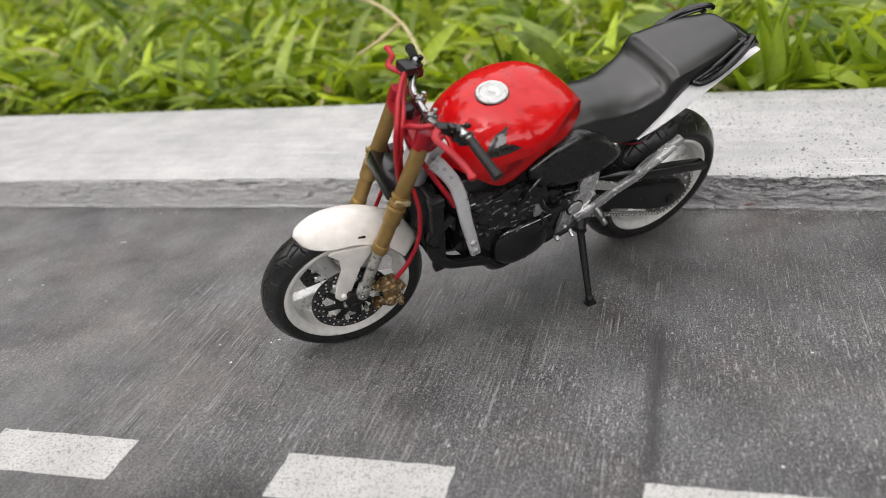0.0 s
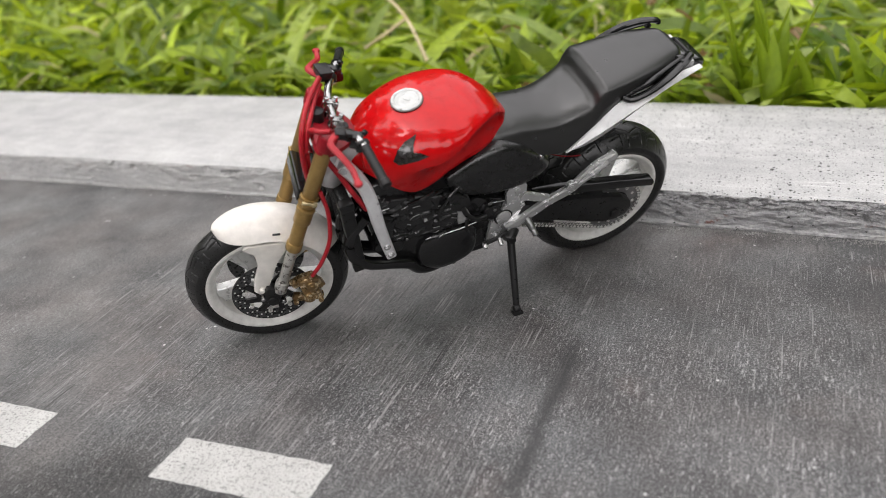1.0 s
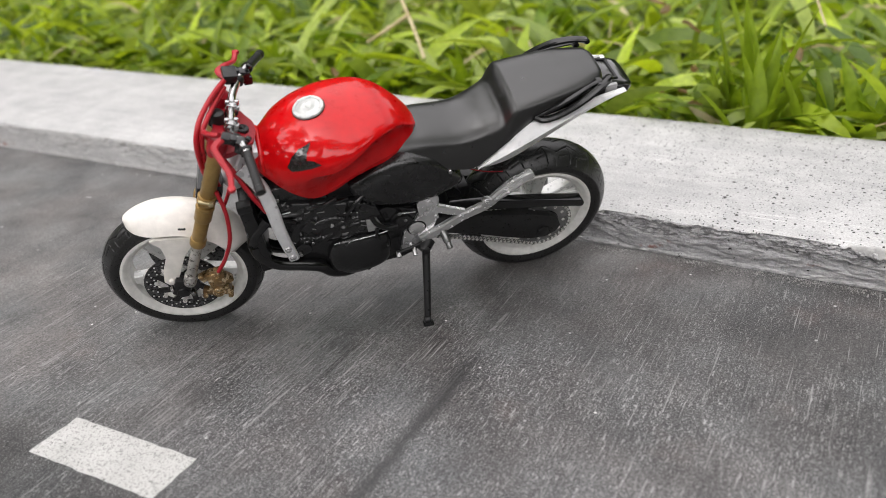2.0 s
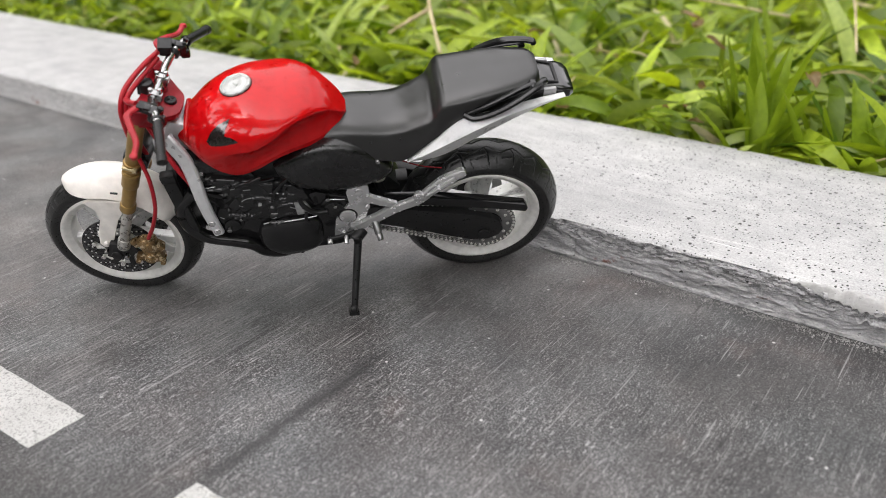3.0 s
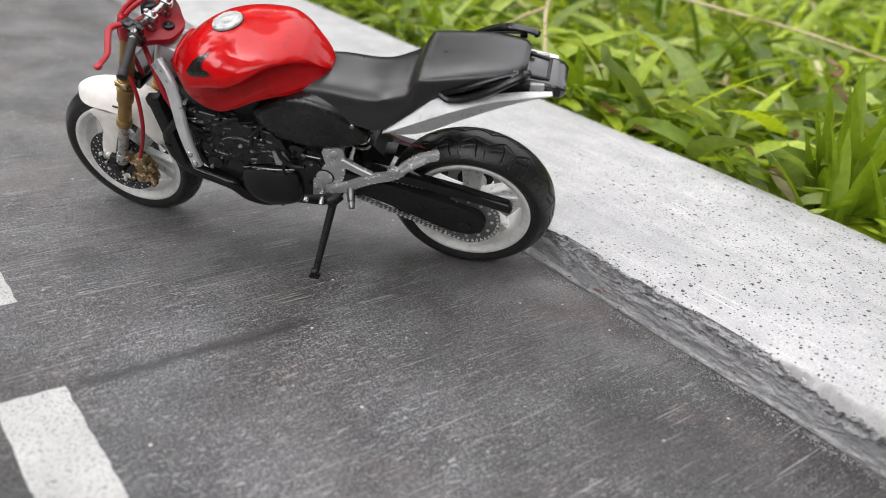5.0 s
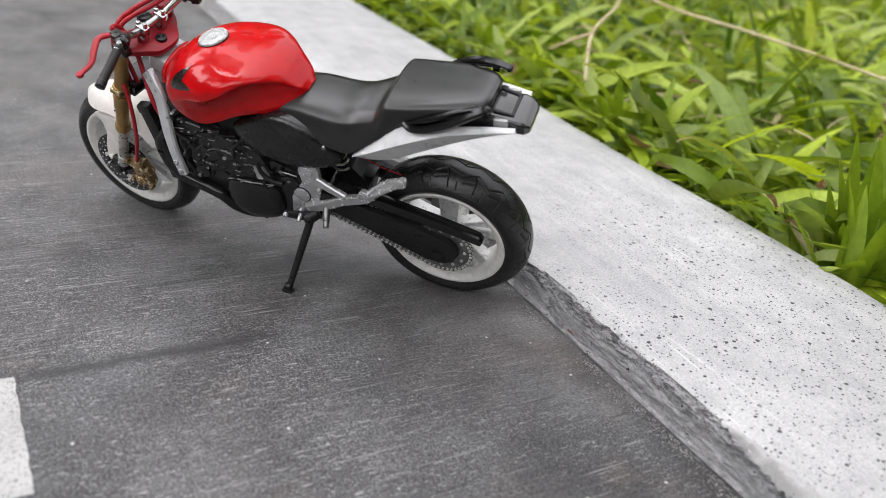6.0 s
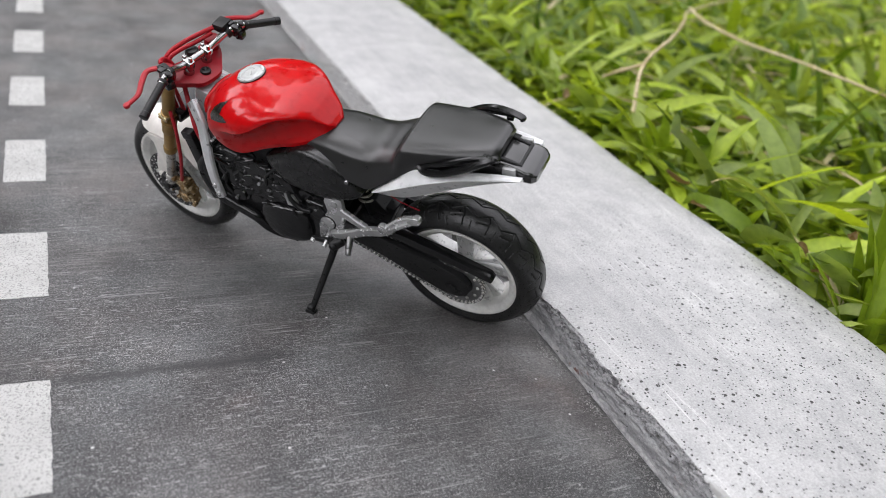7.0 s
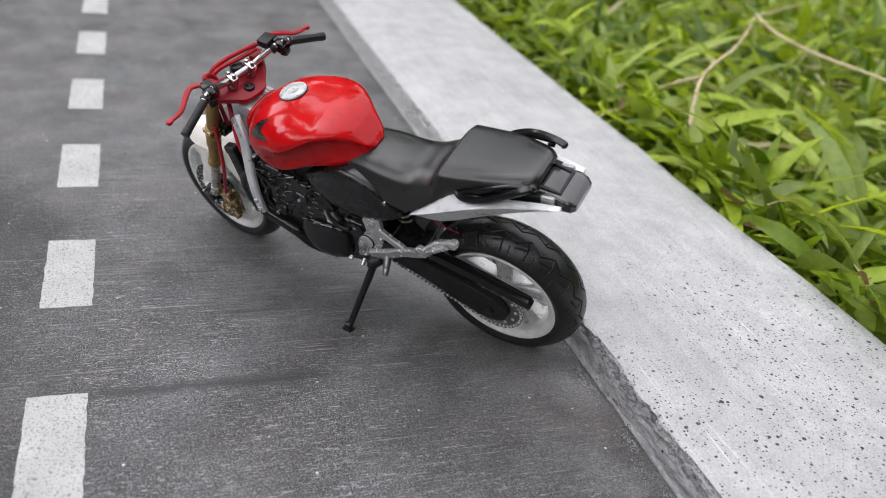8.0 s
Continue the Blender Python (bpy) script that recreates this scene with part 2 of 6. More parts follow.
    off = maths(n, l, "ABSOLUTE", maths(n, l, "ADD", maths(n, l, "SUBTRACT", sx.outputs[0], 0.0232), wob))
    across = ramp(n, l, off, 0.0019, 0.0026, (1, 1, 1, 1), (0, 0, 0, 1))
    along = ramp(n, l, maths(n, l, "ABSOLUTE", maths(n, l, "ADD", sx.outputs[1], 0.117)), 0.026, 0.042, (1, 1, 1, 1), (0, 0, 0, 1))
    col = over(col, times(across, along, 0.85), (0.032, 0.032, 0.033))
    l.new(col, p.inputs["Base Color"])
    l.new(ramp(n, l, cloud, 0.3, 0.7, (0.42, 0.42, 0.42, 1), (0.60, 0.60, 0.60, 1)), p.inputs["Roughness"])
    bump(n, l, p, blend(n, l, 0.65, line, fine), 0.55, 0.0005)
    return m


def kerb_material():
    m, n, l, p = nodes_of("speckled_pale_concrete")
    v = tex_coord(n, l)
    streak = tex_coord(n, l, (0.09, 1.0, 1.0), turn=0.14)
    broad = noise_tex(n, l, v, 14, 5)
    sx = n.new("ShaderNodeSeparateXYZ")
    l.new(v, sx.inputs[0])
    along_x = maths(n, l, "MINIMUM", sx.outputs[0], 0.1)
    line = noise_tex(n, l, streak, 260, 5, 0.65)
    fine = noise_tex(n, l, v, 1700, 4)
    col = blend(n, l, ramp(n, l, broad, 0.3, 0.72), (0.42, 0.418, 0.417), (0.54, 0.538, 0.535))
    col = blend(n, l, 1.0, col, ramp(n, l, line, 0.3, 0.7, (0.91, 0.91, 0.92, 1), (1.06, 1.06, 1.06, 1)), "MULTIPLY")
    col = blend(n, l, 1.0, col, ramp(n, l, fine, 0.36, 0.64, (0.80, 0.80, 0.797, 1), (1.10, 1.10, 1.10, 1)), "MULTIPLY")
    mott = noise_tex(n, l, v, 75, 5, 0.6)
    col = blend(n, l, 1.0, col, ramp(n, l, mott, 0.32, 0.66, (0.86, 0.86, 0.865, 1), (1.06, 1.06, 1.055, 1)), "MULTIPLY")
    for scale, size, keep in ((330, 0.20, 0.60), (640, 0.24, 0.68), (165, 0.118, 0.58), (1000, 0.28, 0.72)):
        vo = n.new("ShaderNodeTexVoronoi")
        vo.inputs["Scale"].default_value = scale
        l.new(v, vo.inputs["Vector"])
        warp = maths(n, l, "ADD", vo.outputs["Distance"], maths(n, l, "MULTIPLY", maths(n, l, "SUBTRACT", fine, 0.5), 0.10))
        dot = ramp(n, l, warp, size * 0.86, size, (1, 1, 1, 1), (0, 0, 0, 1))
        sep = n.new("ShaderNodeSeparateColor")
        l.new(vo.outputs["Color"], sep.inputs[0])
        some = ramp(n, l, sep.outputs[0], keep, keep + 0.04)
        patch = ramp(n, l, maths(n, l, "ADD", noise_tex(n, l, v, 12, 3), maths(n, l, "MULTIPLY", along_x, 2.2)), 0.42, 0.62)
        dot = maths(n, l, "MULTIPLY", maths(n, l, "MULTIPLY", dot, some), patch)
        col = blend(n, l, maths(n, l, "MULTIPLY", dot, 0.97), col, (0.035, 0.033, 0.031))
    scrape = ramp(n, l, noise_tex(n, l, tex_coord(n, l, (0.035, 1.0, 1.0), turn=0.10), 800, 3, 0.6), 0.62, 0.67)
    scrape = maths(n, l, "MULTIPLY", scrape, ramp(n, l, noise_tex(n, l, v, 16, 3), 0.50, 0.62))
    col = blend(n, l, maths(n, l, "MULTIPLY", scrape, 0.7), col, (0.74, 0.735, 0.725))
    l.new(col, p.inputs["Base Color"])
    p.inputs["Roughness"].default_value = 0.72
    bump(n, l, p, fine, 0.35, 0.0004)
    return m


def kerb_face_material():
    m, n, l, p = nodes_of("rough_grey_kerb_face")
    v = tex_coord(n, l, (0.45, 1.0, 1.5))
    w = tex_coord(n, l)
    sx = n.new("ShaderNodeSeparateXYZ")
    l.new(w, sx.inputs[0])
    a = noise_tex(n, l, v, 200, 6, 0.68)
    b = noise_tex(n, l, w, 1700, 5, 0.65)
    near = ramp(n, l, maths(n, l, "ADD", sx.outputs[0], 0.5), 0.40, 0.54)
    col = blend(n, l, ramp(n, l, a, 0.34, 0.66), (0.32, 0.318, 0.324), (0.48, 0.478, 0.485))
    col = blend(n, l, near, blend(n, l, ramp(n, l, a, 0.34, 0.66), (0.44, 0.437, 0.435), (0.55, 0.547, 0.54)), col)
    col = blend(n, l, 1.0, col, ramp(n, l, b, 0.3, 0.7, (0.78, 0.78, 0.78, 1), (1.14, 1.14, 1.14, 1)), "MULTIPLY")
    wavy = maths(n, l, "MULTIPLY", maths(n, l, "SUBTRACT", noise_tex(n, l, w, 60, 3), 0.5), 0.005)
    high = maths(n, l, "MULTIPLY", maths(n, l, "ADD", sx.outputs[2], wavy), 50.0)
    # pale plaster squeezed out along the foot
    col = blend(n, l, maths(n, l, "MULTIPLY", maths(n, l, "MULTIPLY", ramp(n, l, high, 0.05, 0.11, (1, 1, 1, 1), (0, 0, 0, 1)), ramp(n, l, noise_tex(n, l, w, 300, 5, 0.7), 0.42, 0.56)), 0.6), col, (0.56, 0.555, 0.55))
    # torn layers and pits, their shade put into the colour, most of them in the crumbled band below the top edge
    band = maths(n, l, "MULTIPLY", ramp(n, l, high, 0.30, 0.50, (0.30, 0.30, 0.30, 1), (1, 1, 1, 1)), maths(n, l, "ADD", maths(n, l, "MULTIPLY", near, 0.72), 0.28))
    for scale, lo, hi, amount in ((260, 0.57, 0.61, 0.6), (420, 0.54, 0.58, 0.75), (900, 0.545, 0.59, 0.75)):
        pit = ramp(n, l, noise_tex(n, l, v, scale, 5, 0.68), lo, hi)
        col = blend(n, l, maths(n, l, "MULTIPLY", maths(n, l, "MULTIPLY", pit, band), amount), col, (0.10, 0.098, 0.10))
    hole = ramp(n, l, noise_tex(n, l, w, 300, 4, 0.6), 0.665, 0.69)
    col = blend(n, l, maths(n, l, "MULTIPLY", hole, near), col, (0.025, 0.023, 0.022))
    pale = ramp(n, l, noise_tex(n, l, v, 380, 4, 0.6), 0.60, 0.68)
    col = blend(n, l, maths(n, l, "MULTIPLY", pale, 0.6), col, (0.56, 0.555, 0.545))
    rust = maths(n, l, "MULTIPLY", ramp(n, l, noise_tex(n, l, v, 70, 3), 0.66, 0.72), ramp(n, l, noise_tex(n, l, w, 500, 3), 0.45, 0.6))
    col = blend(n, l, maths(n, l, "MULTIPLY", rust, 0.8), col, (0.22, 0.075, 0.05))
    l.new(col, p.inputs["Base Color"])
    p.inputs["Roughness"].default_value = 0.8
    bump(n, l, p, blend(n, l, 0.4, noise_tex(n, l, v, 420, 6, 0.7), b), 0.9, 0.0018)
    return m


def marking_material():
    m, n, l, p = nodes_of("worn_white_road_paint")
    v = tex_coord(n, l)
    a = noise_tex(n, l, v, 60, 4)
    b = noise_tex(n, l, v, 1500, 5, 0.65)
    col = blend(n, l, ramp(n, l, a, 0.3, 0.7), (0.47, 0.468, 0.455), (0.61, 0.606, 0.59))
    col = blend(n, l, maths(n, l, "MULTIPLY", ramp(n, l, b, 0.52, 0.60), 0.75), col, (0.25, 0.25, 0.24))
    spot = ramp(n, l, noise_tex(n, l, v, 620, 3), 0.63, 0.68)
    col = blend(n, l, maths(n, l, "MULTIPLY", spot, 0.7), col, (0.13, 0.13, 0.125))
    l.new(col, p.inputs["Base Color"])
    p.inputs["Roughness"].default_value = 0.7
    bump(n, l, p, blend(n, l, 0.5, b, noise_tex(n, l, v, 420, 4, 0.65)), 0.9, 0.0008)
    return m


def soil_material():
    m, n, l, p = nodes_of("soil_and_lawn")
    v = tex_coord(n, l)
    a = noise_tex(n, l, v, 3, 6)
    b = noise_tex(n, l, v, 90, 6, 0.65)
    col = blend(n, l, ramp(n, l, b, 0.35, 0.65), (0.018, 0.024, 0.008), (0.06, 0.10, 0.015))
    col = blend(n, l, maths(n, l, "MULTIPLY", ramp(n, l, a, 0.45, 0.7), 0.5), col, (0.045, 0.034, 0.02))
    l.new(col, p.inputs["Base Color"])
    p.inputs["Roughness"].default_value = 0.9
    bump(n, l, p, b, 0.8, 0.01)
    return m


def leaf_material(name, dark, light, glow, pale=None):
    """Blades that differ one from another; with pale, about a third of them are greyed, a sheen put into the colour."""
    m, n, l, p = nodes_of(name)
    g = n.new("ShaderNodeNewGeometry")
    v = tex_coord(n, l)
    col = blend(n, l, g.outputs["Random Per Island"], dark, light)
    if pale:
        other = maths(n, l, "FRACT", maths(n, l, "MULTIPLY", g.outputs["Random Per Island"], 37.3))
        col = blend(n, l, ramp(n, l, other, 0.55, 0.95, (0, 0, 0, 1), (0.8, 0.8, 0.8, 1)), col, pale)
        # some blades darker: the shade of gaps in the lawn put into the colour
        deep = maths(n, l, "FRACT", maths(n, l, "MULTIPLY", g.outputs["Random Per Island"], 91.7))
        col = blend(n, l, 1.0, col, ramp(n, l, deep, 0.1, 0.9, (0.50, 0.54, 0.42, 1), (1.16, 1.14, 1.05, 1)), "MULTIPLY")
    col = blend(n, l, 1.0, col, ramp(n, l, noise_tex(n, l, v, 260, 4), 0.3, 0.7, (0.78, 0.82, 0.72, 1), (1.15, 1.12, 1.1, 1)), "MULTIPLY")
    l.new(col, p.inputs["Base Color"])
    p.inputs["Roughness"].default_value = 0.36
    p.inputs["Specular IOR Level"].default_value = 0.42
    bump(n, l, p, noise_tex(n, l, tex_coord(n, l, (1.0, 1.0, 0.3)), 900, 2), 0.25, 0.0006)
    t = n.new("ShaderNodeBsdfTranslucent")
    l.new(blend(n, l, 1.0, col, glow, "MULTIPLY"), t.inputs[0])
    mix = n.new("ShaderNodeMixShader")
    mix.inputs[0].default_value = 0.42
    l.new(p.outputs[0], mix.inputs[1])
    l.new(t.outputs[0], mix.inputs[2])
    l.new(mix.outputs[0], n["Material Output"].inputs[0])
    return m


ROAD = road_material()
KERB = kerb_material()
KERB_FACE = kerb_face_material()
MARK = marking_material()
SOIL = soil_material()
GRIT = paint("mixed_plaster_grit", (0.10, 0.098, 0.095), (0.52, 0.51, 0.50), 0.8, grain=700, relief=0.5)
FLAKE = paint("torn_white_plaster", (0.40, 0.398, 0.39), (0.50, 0.497, 0.49), 0.75, grain=1200, relief=1.0, wear=(0.2, 0.2, 0.2), wear_from=0.62)
GRASS = leaf_material("fresh_lawn_blade", (0.070, 0.150, 0.012), (0.53, 0.67, 0.055), (1.2, 1.15, 0.45), (0.46, 0.55, 0.18))
STEM = paint("pale_dry_stem", (0.42, 0.33, 0.17), (0.64, 0.55, 0.34), 0.65, grain=500, relief=0.6, wear=(0.2, 0.12, 0.06), wear_from=0.6)
DRY = leaf_material("dry_straw", (0.40, 0.34, 0.17), (0.70, 0.62, 0.40), (1.0, 0.95, 0.8))
DEAD = leaf_material("dead_leaf_brown", (0.14, 0.085, 0.035), (0.34, 0.23, 0.11), (1.0, 0.9, 0.7))


# ---- mesh helpers (all in millimetres until part() links them) ----
MM = 0.001


def part(name, bm, material, parent=None, label="", sharp=40.0, scale=MM):
    """Links a bmesh as one mesh object under a thing or a part."""
    me = bpy.data.meshes.new(name)
    bmesh.ops.recalc_face_normals(bm, faces=bm.faces)
    bm.to_mesh(me)
    bm.free()
    me.transform(Matrix.Scale(scale, 4))
    me.shade_smooth()
    me.set_sharp_from_angle(angle=radians(sharp))
    me.materials.append(material)
    ob = new(name, me)
    if parent:
        ob.parent = parent
    if label:
        tagged(ob, label)
    return ob


def join(bm, sub, m=None):
    """Adds the bmesh sub to bm, moved by m."""
    if m is not None:
        sub.transform(m)
    me = bpy.data.meshes.new("scratch")
    sub.to_mesh(me)
    sub.free()
    bm.from_mesh(me)
    bpy.data.meshes.remove(me)
    return bm


def soften(b, width, segments=2):
    bmesh.ops.bevel(b, geom=list(b.edges), offset=width, segments=segments, profile=0.6, affect="EDGES", clamp_overlap=True)
    return b


def block(bm, centre, size, turn=(0, 0, 0), edge=0.25, taper=1.0):
    b = bmesh.new()
    bmesh.ops.create_cube(b, size=1.0)
    for v in b.verts:
        k = taper if v.co.z > 0 else 1.0
        v.co = Vector((v.co.x * size[0] * k, v.co.y * size[1] * k, v.co.z * size[2]))
    if edge:
        soften(b, edge)
    return join(bm, b, pose(*centre, *turn))


def rod(bm, a, b, r, r2=None, seg=20, edge=0.0):
    a, b = Vector(a), Vector(b)
    s = bmesh.new()
    bmesh.ops.create_cone(s, cap_ends=True, segments=seg, radius1=r, radius2=r if r2 is None else r2, depth=(b - a).length)
    if edge:
        rims = [e for e in s.edges if abs(e.verts[0].co.z - e.verts[1].co.z) < 1e-6]
        bmesh.ops.bevel(s, geom=rims, offset=edge, segments=2, profile=0.5, affect="EDGES", clamp_overlap=True)
    m = Matrix.Translation((a + b) / 2) @ (b - a).to_track_quat("Z", "Y").to_matrix().to_4x4()
    return join(bm, s, m)


def curve(points, steps=8):
    """Catmull-Rom through the points (tuples of any length)."""
    p = [np.array(q, float) for q in points]
    p = [2 * p[0] - p[1]] + p + [2 * p[-1] - p[-2]]
    out = []
    for i in range(1, len(p) - 2):
        for s in range(steps):
            t = s / steps
            out.append(0.5 * (2 * p[i] + (p[i + 1] - p[i - 1]) * t + (2 * p[i - 1] - 5 * p[i] + 4 * p[i + 1] - p[i + 2]) * t * t
                              + (3 * p[i] - p[i - 1] - 3 * p[i + 1] + p[i + 2]) * t ** 3))
    out.append(p[-2])
    return out


def rings(bm, loops, closed=False, caps=True):
    """Skins a row of equal loops of points."""
    rows = [[bm.verts.new(q) for q in loop] for loop in loops]
    k = len(rows[0])
    pairs = list(zip(rows, rows[1:])) + ([(rows[-1], rows[0])] if closed else [])
    for a, b in pairs:
        for i in range(k):
            bm.faces.new((a[i], a[(i + 1) % k], b[(i + 1) % k], b[i]))
    if caps and not closed:
        bm.faces.new(rows[0])
        bm.faces.new(rows[-1])
    return bm


def sweep(bm, points, r, seg=10, steps=8, flat=1.0, up=(0, 0, 1), radii=None):
    """A tube through the points; flat squashes it along up."""
    path = [Vector(q) for q in (curve(points, steps) if steps else points)]
    loops = []
    for i, q in enumerate(path):
        d = (path[min(i + 1, len(path) - 1)] - path[max(i - 1, 0)]).normalized()
        side = d.cross(Vector(up))
        if side.length < 1e-4:
            side = d.cross(Vector((1, 0, 0)))
        side.normalize()
        over = side.cross(d)
        k = r if radii is None else radii[0] + (radii[1] - radii[0]) * i / (len(path) - 1)
        loops.append([q + side * (k * math.cos(a)) + over * (k * flat * math.sin(a)) for a in (2 * math.pi * j / seg for j in range(seg))])
    return rings(bm, loops)


def bar(bm, points, width, thick, steps=6, up=(0, 1, 0), edge=0.3):
    """A flat bar of rounded-rectangle section: thick along up, wide across."""
    path = [Vector(q) for q in (curve(points, steps) if steps else points)]
    loops = []
    for i, q in enumerate(path):
        d = (path[min(i + 1, len(path) - 1)] - path[max(i - 1, 0)]).normalized()
        side = d.cross(Vector(up)).normalized()
        over = side.cross(d)
        w = width if not isinstance(width, tuple) else width[0] + (width[1] - width[0]) * i / (len(path) - 1)
        a, b = w / 2, thick / 2
        e = min(edge, a * 0.6, b * 0.6)
        shape = ((a - e, b), (-a + e, b), (-a, b - e), (-a, -b + e), (-a + e, -b), (a - e, -b), (a, -b + e), (a, b - e))
        loops.append([q + side * x + over * y for x, y in shape])
    return rings(bm, loops)


def plate(bm, outline, y0, y1, edge=0.3):
    """An outline in (x, z), extruded from y0 to y1, its edges rounded."""
    b = bmesh.new()
    f = b.faces.new([b.verts.new((x, y0, z)) for x, z in outline])
    ext = bmesh.ops.extrude_face_region(b, geom=[f])
    bmesh.ops.translate(b, verts=[v for v in ext["geom"] if isinstance(v, bmesh.types.BMVert)], vec=(0, y1 - y0, 0))
    if edge:
        soften(b, edge)
    return join(bm, b)


def lathe(bm, profile, centre, seg=64, spin=0.0):
    """Turns a closed profile of (radius, y) round the y axis through centre."""
    c = Vector(centre)
    loops = []
    for i in range(seg):
        a = 2 * math.pi * i / seg + spin
        loops.append([c + Vector((r * math.cos(a), y, r * math.sin(a))) for r, y in profile])
    return rings(bm, loops, closed=True)


def mirrored(bm):
    bmesh.ops.scale(bm, vec=(1, -1, 1), verts=bm.verts)
    bmesh.ops.reverse_faces(bm, faces=bm.faces)
    return bm


# ---- the place: ground, road board, kerb, lane markings ----
def sheet(name, x0, x1, y0, y1, z0, z1, material, label, nx=1, ny=1):
    bm = bmesh.new()
    bmesh.ops.create_cube(bm, size=1.0)
    for v in bm.verts:
        v.co = Vector((x0 if v.co.x < 0 else x1, y0 if v.co.y < 0 else y1, z0 if v.co.z < 0 else z1))
    ob = part(name, bm, material, scale=1.0)
    return tagged(ob, label, name.split("_")[0], kind="structure")


sheet("ground", -60, 60, -60, 60, -0.5, -0.012, SOIL, "dark soil with low green lawn all round")
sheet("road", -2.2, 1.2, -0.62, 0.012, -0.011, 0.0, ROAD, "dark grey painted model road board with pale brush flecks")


def kerb_stone():
    """A long low slab with a chipped front edge: the top is one part, the rough face another."""
    xs = list(np.arange(-2.2, -0.62, 0.02)) + list(np.arange(-0.62, -0.3, 0.0025)) + list(np.arange(-0.3, -0.12, 0.0011)) + list(np.arange(-0.12, 0.2, 0.0007)) + list(np.arange(0.2, 0.22, 0.002)) + list(np.arange(0.22, 1.2, 0.02))
    face = [(-0.0003, -0.010)] + [(0.0, 0.0130 * i / 36) for i in range(0, 36)]
    top = [(0.0004, 0.0130), (0.0009, 0.01345), (0.0020, 0.0137)] + [(0.0024 + 0.0946 * (i / 22) ** 1.5, 0.0137 + 0.0025 * min(1.0, i / 10)) for i in range(1, 23)]
    top += [(0.0982, 0.0157), (0.0986, 0.013), (0.0986, -0.01)]
    obs = []
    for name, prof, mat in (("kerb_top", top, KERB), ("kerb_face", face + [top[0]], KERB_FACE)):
        verts, faces = [], []
        for x in xs:
            chip = max(0.0, noise.noise((x * 90, 3.1, 0)) - 0.25) * 0.0010 + max(0.0, noise.noise((x * 320, 9.0, 0)) - 0.1) * 0.0008
            wave = noise.noise((x * 9, 0.3, 0)) * 0.0007 + 0.012 * min(x, 0.0) + 0.008 * max(x, 0.0)
            back = noise.noise((x * 14, 5.3, 0)) * 0.0018 + noise.noise((x * 60, 7.3, 0)) * 0.0007
            for y, z in prof:
                yy, zz = y + wave, z
                if y <= 0.0025 and z > 0.0005:
                    near = max(0.0, min(1.0, (z - 0.004) / 0.009))
                    zz = z - chip * 0.45 * near
                    yy = y + wave + chip * 0.8 * near
                    if z < 0.0131:
                        # thin torn layers lie along the face, crumbling towards the top edge
                        yy += 0.0001 + 0.0003 * z / 0.013
                        crumb = max(0.0, min(1.0, (z - 0.0075 - 0.0018 * noise.noise((x * 45, 0, 4))) / 0.0020))
                        worn = 0.4 + 0.6 * max(0.0, min(1.0, (x + 0.06) / 0.09))
                        flake = noise.noise((x * 42, z * 330 + 6.0 * noise.noise((x * 16, 0, 2)), 1.7))
                        yy += worn * (0.0007 * max(0.0, min(1.0, (flake + 0.05) * 7)) - 0.0003)
                        yy += noise.fractal((x * 230, z * 700, 3.3), 0.55, 2.0, 5) * worn * (0.0004 + 0.0006 * crumb)
                        yy += 0.0016 * max(0.0, noise.noise((x * 190, z * 330, 9.1)) - 0.34) * 3.0
                        if z < 0.0012 + 0.0009 * noise.noise((x * 70, 0, 8)):
                            yy -= 0.0004 + 0.0006 * noise.noise((x * 420, 0, 5))
                    torn = max(0.0, 1 - abs(x - 0.138) / 0.034)
                    if torn and z > 0.009:
                        zz -= torn * (0.0022 + 0.0030 * noise.noise((x * 420, y * 700, 2.0)))
                        yy -= torn * (0.0008 + 0.0022 * noise.noise((x * 480, 4.0, z * 500)))
                elif y > 0.094:
                    yy += back - 0.0013
                verts.append((x, yy, zz))
        k = len(prof)
        for i in range(len(xs) - 1):
            for j in range(k - 1):
                faces.append((i * k + j, i * k + j + 1, (i + 1) * k + j + 1, (i + 1) * k + j))
        me = bpy.data.meshes.new(name)
        me.from_pydata(verts, [], faces)
        me.shade_smooth()
        me.set_sharp_from_angle(angle=radians(22 if mat is KERB_FACE else 50))
        me.materials.append(mat)
        obs.append(new(name, me))
    base = tagged(new("kerb"), "pale concrete model kerb with a rough grey chipped face", "kerb", kind="structure")
    for ob in obs:
        ob.parent = base
    # a crumpled strip of plaster that has come away along the edge
    verts, faces, nx, ny = [], [], 90, 16
    for i in range(nx + 1):
        x = 0.114 + 0.056 * i / nx
        env = math.sin(math.pi * i / nx) ** 0.5
        lip = -0.0002 - 0.0014 * env * (0.6 + 1.4 * noise.noise((x * 260, 1.0, 2.0)))
        for j in range(ny + 1):
            t = j / ny
            y = lip + (0.0034 * (0.35 + 0.65 * env) - lip) * t + 0.008 * x
            fold = noise.fractal((x * 380, y * 900, 5.0), 0.6, 2.0, 5) * 0.0017
            z = 0.01365 + 0.0005 * env * (1 - t) ** 0.6 + fold * env * (1 - t * 0.6) - 0.0048 * max(0.0, 1 - t * 4.2) ** 2 * env - 0.0009 * t
            verts.append((x, y, z + 0.0005))
    for i in range(nx):
        for j in range(ny):
            a = i * (ny + 1) + j
            faces.append((a, a + 1, a + ny + 2, a + ny + 1))
    me = bpy.data.meshes.new("torn_flake")
    me.from_pydata(verts, [], faces)
    me.shade_smooth()
    me.materials.append(FLAKE)
    flake = tagged(new("torn_flake", me), "crumpled white plaster flake along the edge")
